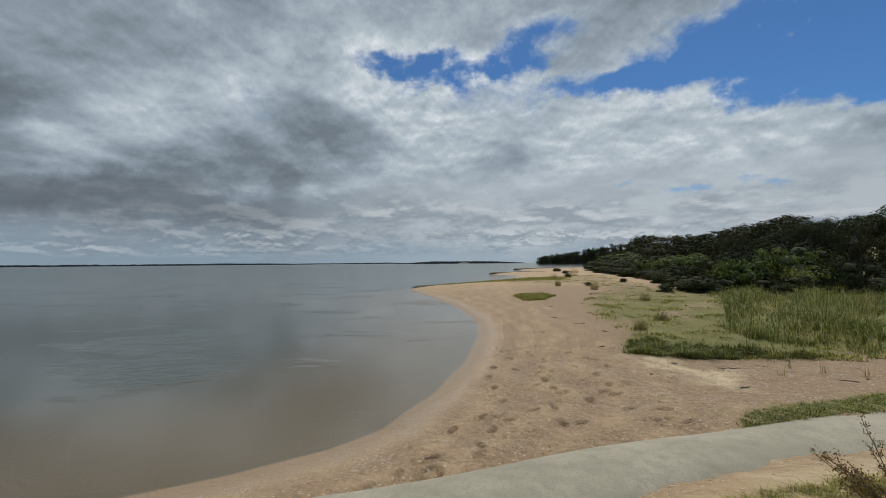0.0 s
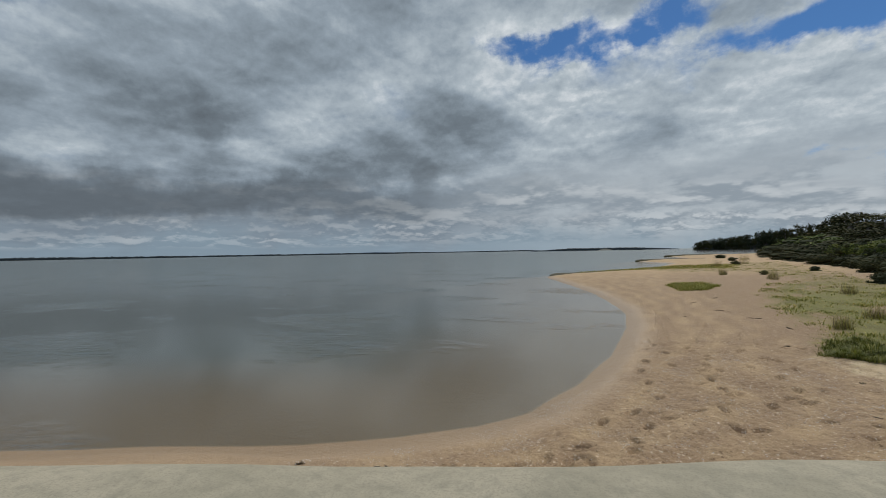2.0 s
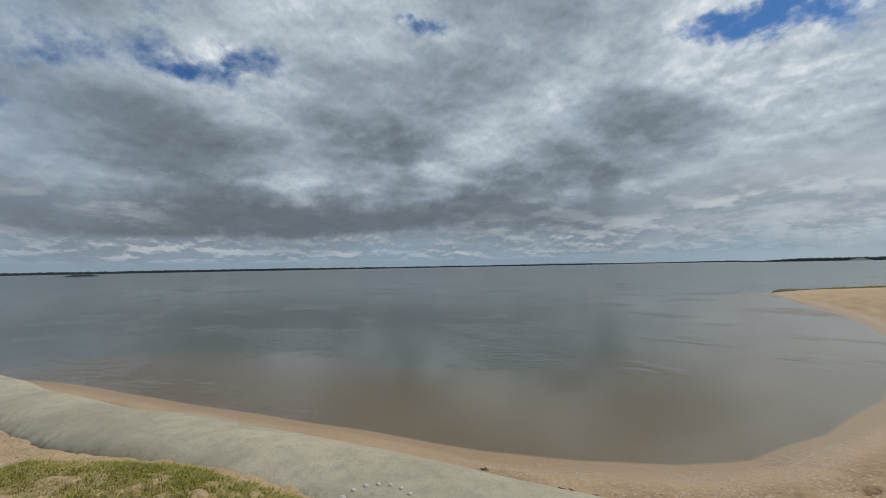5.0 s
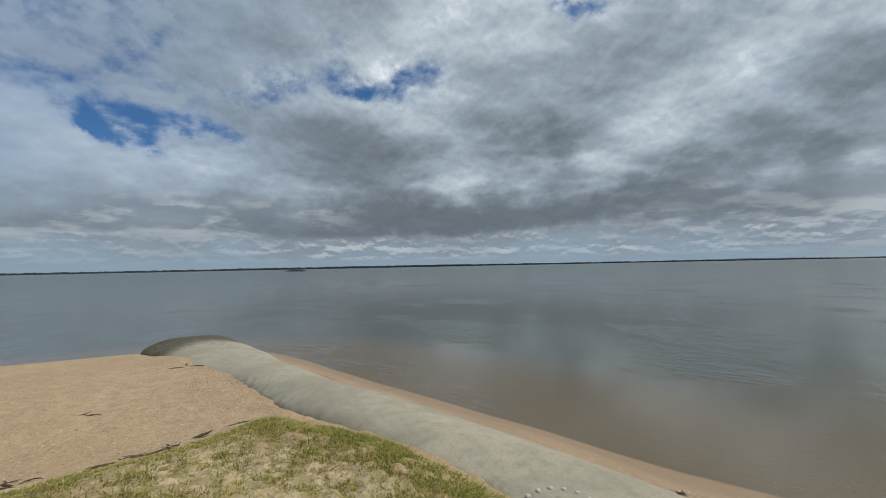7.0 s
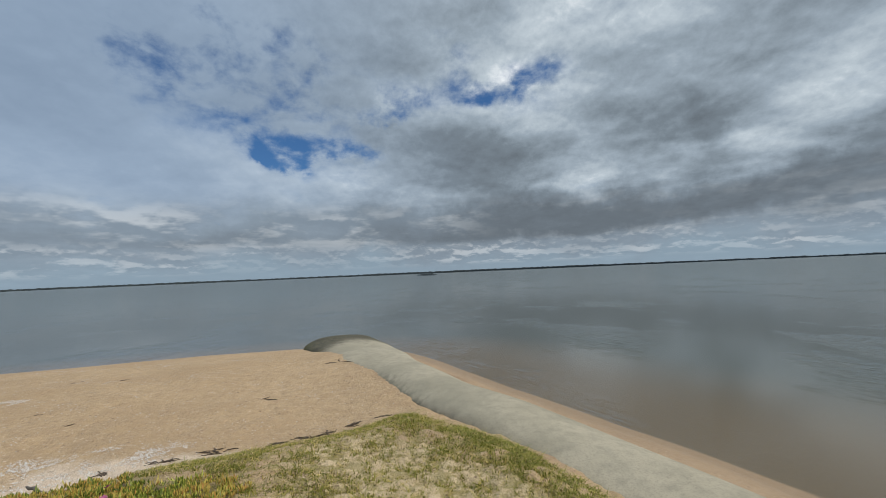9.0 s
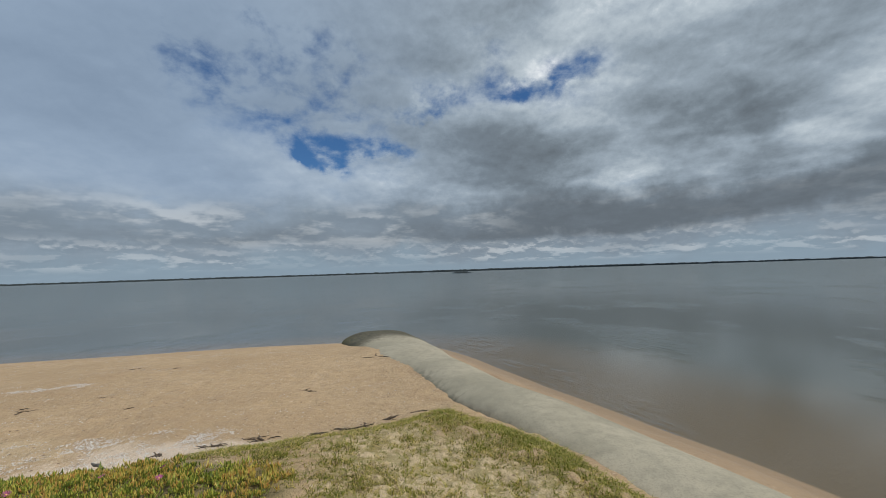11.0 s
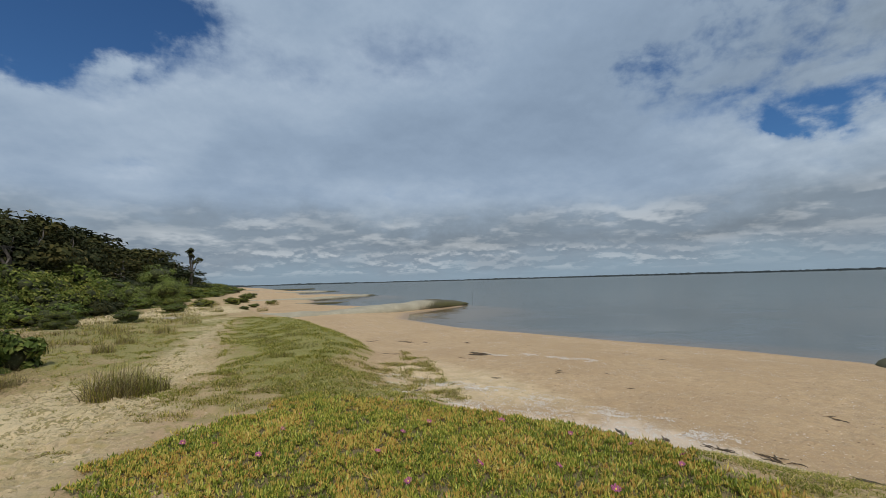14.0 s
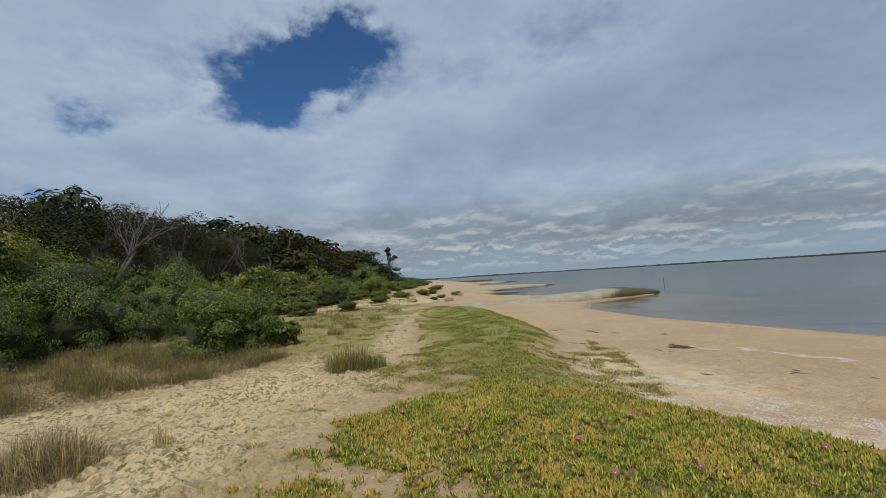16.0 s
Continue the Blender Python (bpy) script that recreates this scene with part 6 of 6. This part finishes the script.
def pigface_flower(x, y, size, seed, tilt):
    r = np.random.default_rng(seed)
    root = new("pigface_flower")
    tagged(root, "magenta many-petalled pigface flower in the mat", "flower", "pigface flowers")
    V, F = [], []
    n = 26
    for k in range(n):
        a = 2 * math.pi * k / n + r.normal(0, 0.08)
        ln, w, up = size * r.uniform(0.85, 1.1), size * 0.085, size * r.uniform(0.15, 0.5)
        c, s = math.cos(a), math.sin(a)
        b = len(V)
        V += [(c * size * 0.22 - s * w * 0.5, s * size * 0.22 + c * w * 0.5, 0), (c * size * 0.22 + s * w * 0.5, s * size * 0.22 - c * w * 0.5, 0),
              (c * ln + s * w, s * ln - c * w, up), (c * ln - s * w, s * ln + c * w, up)]
        F.append((b, b + 1, b + 2, b + 3))
    part("corolla", mesh_of("corolla", np.array(V), np.array(F), MAT_PETAL), root)
    bm = bmesh.new()
    bmesh.ops.create_icosphere(bm, subdivisions=1, radius=size * 0.25)
    bmesh.ops.scale(bm, vec=(1, 1, 0.5), verts=bm.verts)
    me = bpy.data.meshes.new("centre")
    bm.to_mesh(me)
    bm.free()
    me.materials.append(MAT_YELLOW)
    part("centre", me, root, "pale yellow stamens")
    root.matrix_basis = Matrix.Translation((x, y, height(x, y) + 0.075)) @ Euler((tilt[0], tilt[1], seed)).to_matrix().to_4x4()


f_rng = np.random.default_rng(81)
for k, (x, y) in enumerate(((-1.48, -3.18), (-1.55, -3.91), (-0.30, -4.84), (-0.92, -4.87), (-2.66, -2.77), (-1.95, -4.2), (-2.35, -4.35), (-0.05, -5.1), (-2.1, -3.1), (-3.3, -3.2), (-3.75, -2.35), (-3.55, -2.25),
                             (-3.0, -3.9), (-0.6, -4.3), (-2.75, -2.3), (-3.6, -2.75), (-2.2, -2.2), (-1.2, -5.3))):
    pigface_flower(x, y, f_rng.uniform(0.026, 0.036), k, f_rng.uniform(-0.5, 0.5, 2))
for k, (x, y) in enumerate(((0.6, -3.55), (0.25, -3.1), (-0.5, -2.75))):
    root = new("yellow_flower")
    tagged(root, "small yellow daisy-like flower among the pigface", "flower", "yellow flowers")
    c = 10
    V = [(0, 0, 0.004)] + [((0.016 if i % 2 else 0.010) * math.cos(6.283 * i / (2 * c)), (0.016 if i % 2 else 0.010) * math.sin(6.283 * i / (2 * c)), 0.0 if i % 2 else 0.006) for i in range(2 * c)]
    F = [(0, 1 + i, 1 + (i + 1) % (2 * c)) for i in range(2 * c)]
    part("corolla", mesh_of("corolla", np.array(V), np.array(F), MAT_YELLOW), root)
    v, f_ = limb([(0, 0, -0.07), (0.004, 0, -0.03), (0, 0, 0)], [0.0015, 0.0015, 0.003], 5)
    part("stalk", mesh_of("stalk", v, f_, MAT_BLADE), root)
    root.matrix_basis = Matrix.Translation((x, y, height(x, y) + 0.07)) @ Euler((0.2, 0.3, k)).to_matrix().to_4x4()


# reddish twiggy shrub close by the groyne
def red_shrub(x, y, seed):
    r = np.random.default_rng(seed)
    root = new("twig_shrub")
    tagged(root, "sprawling bronze-red twiggy shrub by the groyne", "shrub")
    wood_, V, F = [], [], []
    for k in range(46):
        a = r.uniform(0.8, 5.6)
        ln = r.uniform(0.3, 0.72)
        e = (math.cos(a) * ln * 0.85, math.sin(a) * ln * 0.55, ln * r.uniform(0.35, 0.85))
        path = crooked(r, (r.normal(0, 0.08), r.normal(0, 0.08), -0.03), e, 0.010, 12)
        wood_.append(limb(path, np.linspace(0.005, 0.0016, 12), 5))
        for p in path[2:]:
            for _ in range(26):
                q = np.array(p) + r.normal(0, 0.014, 3)
                d = r.normal(0, 1, 3) + np.array([0, 0, 0.8])
                d /= np.linalg.norm(d)
                s = np.cross(d, r.normal(0, 1, 3))
                s /= np.linalg.norm(s)
                l_ = r.uniform(0.009, 0.020)
                b_ = len(V)
                V += [q, q + d * l_ * 0.5 + s * l_ * 0.25, q + d * l_, q + d * l_ * 0.5 - s * l_ * 0.25]
                F.append((b_, b_ + 1, b_ + 2, b_ + 3))
    v, f_ = join(wood_)
    part("branch", mesh_of("branch", v, f_, MAT_BARK, smooth=True), root, "thin brown twigs")
    part("foliage", mesh_of("foliage", np.array(V), np.array(F), MAT_LEAF_RED), root)
    root.matrix_basis = Matrix.Translation((x, y, height(x, y)))


red_shrub(2.90, 3.20, 8)

# ---------------------------------------------------------------- small things on the beach
def ground_at(x, y):
    return height(x, y)


def seaweed(x, y, size, seed, label="dark dried seaweed strand on the sand", strands=3, fat=1.0):
    r = np.random.default_rng(seed)
    root = new("seaweed")
    a0 = r.uniform(0, 6.28)
    for k in range(strands):
        a = a0 + r.normal(0, 0.5)
        p = np.array([r.normal(0, size * 0.12), r.normal(0, size * 0.12), 0.0])
        path, rad = [], []
        for i in range(7):
            path.append((p[0], p[1], height(x + p[0], y + p[1]) - height(x, y) + 0.003 + 0.010 * fat * abs(math.sin(i * 1.3 + k))))
            rad.append(0.0055 * fat * (1 - abs(i - 3) / 4.5) + 0.0015)
            a += r.normal(0, 0.45)
            p = p + np.array([math.cos(a), math.sin(a), 0]) * size / 8
        V, F = limb(path, rad, 5)
        part("strand", mesh_of("strand", V, F, MAT_WEED, smooth=True), root)
    root.matrix_basis = Matrix.Translation((x, y, height(x, y)))
    tagged(root, label, "seaweed", "beach wrack")


seaweed(-10.55, -1.65, 0.45, 1, fat=1.5)
seaweed(-7.95, -2.53, 0.30, 2)
seaweed(-6.75, -6.45, 0.26, 3)
seaweed(-7.2, -9.6, 0.65, 4, "tangled clump of dark dried seaweed on the sand", 12, 2.0)
for k, (x, y, s, st) in enumerate(((-6.9, -6.7, 0.3, 2), (-7.5, -5.9, 0.3, 2), (-10.2, -6.4, 0.3, 2), (-10.1, -7.2, 0.3, 2), (-6.5, -13.3, 0.9, 4), (-7.3, -13.1, 0.9, 3), (-8.2, -12.0, 0.4, 3), (-6.3, -9.2, 0.4, 2),
                                   (-6.9, -4.9, 0.25, 2), (-5.8, -13.7, 0.8, 3), (-5.0, -10.9, 0.5, 3), (-9.3, -10.0, 0.3, 2), (-8.6, -3.3, 0.25, 1), (-5.4, -7.0, 0.35, 2), (-6, -1.35, 0.275, 5), (-6.25, -0.85, 0.2475, 4),
                                   (-5.75, -1.75, 0.275, 5), (-5.5, -2.3, 0.275, 4), (-6.3, -0.35, 0.1925, 3), (-5.25, -2.8, 0.22, 3), (-5.95, -1, 0.3025, 6), (-5.1, -3.3, 0.1925, 2), (-6.05, 2.25, 0.28, 3), (-5.0, 2.95, 0.3, 2), (-4.1, 3.45, 0.25, 2), (-3.3, 3.95, 0.3, 3), (-7.6, 1.9, 0.3, 2), (-2.4, 4.2, 0.25, 2),
                                   (4.4, 7.45, 0.35, 3), (3.4, 8.6, 0.25, 2), (4.9, 8.9, 0.5, 4), (4.1, 9.4, 0.4, 3), (5.6, 9.0, 0.4, 3), (3.2, 11.4, 0.4, 4), (3.9, 13.6, 0.5, 4), (3.6, 15.4, 0.6, 5), (3.0, 17.2, 0.5, 4),
                                   (2.6, 19.5, 0.6, 4), (3.5, 20.5, 0.7, 5), (6.6, 8.0, 0.45, 2), (1.9, 16, 0.3, 2), (2.9, 7.0, 0.2, 2))):
    wrack = -6.5 < x < -5 and -3.4 < y < 0
    seaweed(x, y, s * (0.45 if y > 3 else 1.1 if wrack else 0.7), 20 + k, strands=st + 4 * wrack, fat=1.0)


def driftwood(x, y, ln, rad, turn, seed):
    r = np.random.default_rng(seed)
    V, F = limb(crooked(r, (-ln / 2, 0, rad), (ln / 2, 0, rad), ln * 0.02, 8), rad * np.array([0.5, 0.9, 1, 1, 0.9, 0.8, 0.6, 0.3]), 7)
    ob = new("driftwood", mesh_of("driftwood", V, F, MAT_BARE, smooth=True))
    ob.matrix_basis = Matrix.Translation((x, y, ground_at(x, y))) @ Matrix.Rotation(turn, 4, "Z")
    tagged(ob, "weathered grey driftwood stick on the sand", "driftwood")


driftwood(6.2, 7.75, 0.40, 0.008, -0.5, 1)
driftwood(-4.35, -3.35, 0.5, 0.016, 1.0, 2)
driftwood(-3.55, -6.9, 0.35, 0.012, 0.4, 3)
driftwood(4.42, 7.5, 0.20, 0.009, 0.1, 4)


# ring of shells laid out on the groyne
def shell_mesh():
    V, F = [(0, 0, 0.012)], []
    for ring, (rad, z) in enumerate(((0.012, 0.011), (0.021, 0.004), (0.024, -0.004))):
        for a in range(12):
            c = 2 * math.pi * a / 12
            V.append((rad * math.cos(c) * 1.15, rad * math.sin(c), z + 0.0012 * (a % 2)))
    F = [(0, 1 + a, 1 + (a + 1) % 12) for a in range(12)]
    quads = [(1 + k * 12 + a, 13 + k * 12 + a, 13 + k * 12 + (a + 1) % 12, 1 + k * 12 + (a + 1) % 12) for k in range(2) for a in range(12)]
    return mesh_of("shell", np.array(V), [np.array(F), np.array(quads)], MAT_SHELL, smooth=True)


SHELL = shell_mesh()
SHELL.materials[0] = MAT_SHELL_OLD
bpy.context.view_layer.update()
G1_TUBE = [c for c in G1.children if c.name.startswith("tube")][0]


def on_groyne(x, y):
    hit, loc, nrm, _ = G1_TUBE.ray_cast(Vector((x, y, 5)), Vector((0, 0, -1)))
    return loc.z if hit else height(x, y)


s_rng = np.random.default_rng(91)
for k in range(17):
    a = math.radians(250 - k * 18.5)
    x, y = -2.80 + 0.33 * math.cos(a), 2.05 + 0.33 * math.sin(a)
    ob = new("shell", SHELL)
    ob.matrix_basis = Matrix.Translation((x, y, on_groyne(x, y) + 0.003)) @ Matrix.Rotation(s_rng.uniform(0, 6.28), 4, "Z") @ Matrix.Scale(s_rng.uniform(0.7, 1.0), 4)
    tagged(ob, "dusty pale clam shell laid in a ring on the groyne", "shell", "ring of shells")


def shell_scatter(name, P, size, seed, label):
    r = np.random.default_rng(seed)
    n = len(P)
    a = r.uniform(0, 6.28, n)
    s = size * r.uniform(0.4, 1.4, n)
    Z = heights(P)
    up = np.column_stack([r.normal(0, 0.35, n), r.normal(0, 0.35, n), np.ones(n)])
    up /= np.linalg.norm(up, axis=1)[:, None]
    u = np.cross(up, np.stack([np.cos(a), np.sin(a), np.zeros(n)], -1))
    u /= np.linalg.norm(u, axis=1)[:, None]
    w = np.cross(up, u)
    C = np.column_stack([P, Z + 0.004])
    V = np.stack([C + u * s[:, None], C + w * (0.7 * s)[:, None], C - u * (0.9 * s)[:, None], C - w * (0.75 * s)[:, None], C + up * (0.35 * s)[:, None]], 1).reshape(-1, 3)
    i = np.arange(n) * 5
    F = np.concatenate([np.stack([i + k, i + (k + 1) % 4, i + 4], -1) for k in range(4)])
    stuff(name, V, F, MAT_SHELL, label, "shells")


BAND = [(-2.7, -5.9), (-2.8, -7.0), (-3.6, -8.8), (-4.9, -7.2), (-5.5, -5.4), (-6.0, -3.4), (-6.1, -2.6), (-5.3, -2.9), (-4.7, -3.9), (-4.0, -5.2)]
shell_scatter("shell_band", in_poly(BAND, 15000, s_rng, lambda X, Y: np.exp(-((signed(X, Y, BAND) - 0.33) / 0.28) ** 2) * np.clip(0.35 + waves(X, Y, 0.9, 92), 0.03, 1)), 0.010, 1, "band of bleached broken shells on the sand")
SOUTH_BEACH = [(-5.9, -1.0), (-7, 0.0), (-10, -1.6), (-13.5, -4), (-13, -10), (-12, -16), (-11, -24), (-7, -24), (-6, -14), (-4.8, -9), (-4.8, -5)]
shell_scatter("shell_scatter", in_poly(SOUTH_BEACH, 10000, s_rng, lambda X, Y: np.clip(0.12 + 0.8 * step(waves(X, Y, 1.8, 93), 0.2, 0.7), 0.05, 1)), 0.009, 2, "scattered white shell pieces on the sand")
NORTH_BEACH = [(-7, 2.4), (-4, 3.55), (-2, 5.2), (-0.5, 8), (0.8, 11), (3.4, 10.2), (6, 8.9), (8.5, 8.3), (5, 6.7), (3, 5.6), (0, 4.5), (-3, 3.3)]
shell_scatter("shell_grit", in_poly(NORTH_BEACH, 9000, s_rng, lambda X, Y: np.clip(0.15 + 0.7 * waves(X, Y, 1.4, 94), 0.03, 1)), 0.0075, 3, "scattered pale shell grit on the sand")
HIGH_WATER = [(-7.1, -9.8), (-7.7, -9.9), (-8.4, -8.4), (-9.0, -7.0), (-8.5, -6.7), (-7.9, -7.9)]
shell_scatter("high_water_shells", in_poly(HIGH_WATER, 2600, s_rng, lambda X, Y: np.clip(0.2 + 1.2 * waves(X, Y, 0.8, 95), 0.02, 1)), 0.010, 6, "thin line of white shells along an old tide mark")
shell_scatter("dune_shells", in_poly(FRONT, 260, s_rng), 0.010, 4, "few white shell pieces in the dune grass")
shell_scatter("track_shells", in_poly(TRACK, 1500, s_rng), 0.012, 5, "pale shell and leaf bits on the sandy track")

# mooring post out in the bay
V, F = limb([(0, 0, -2.0), (0, 0, 0), (0.02, 0, 0.6)], [0.04, 0.035, 0.03], 8)
V = np.concatenate([V, [[0.02, 0, 0.61]]])
post = new("post", mesh_of("post", V, [F, np.array([(16 + a, 16 + (a + 1) % 8, 24) for a in range(8)])], MAT_POST, smooth=False))
post.location = (-40.7, -56.0, 0)
tagged(post, "lone dark timber post standing in the water", "post")
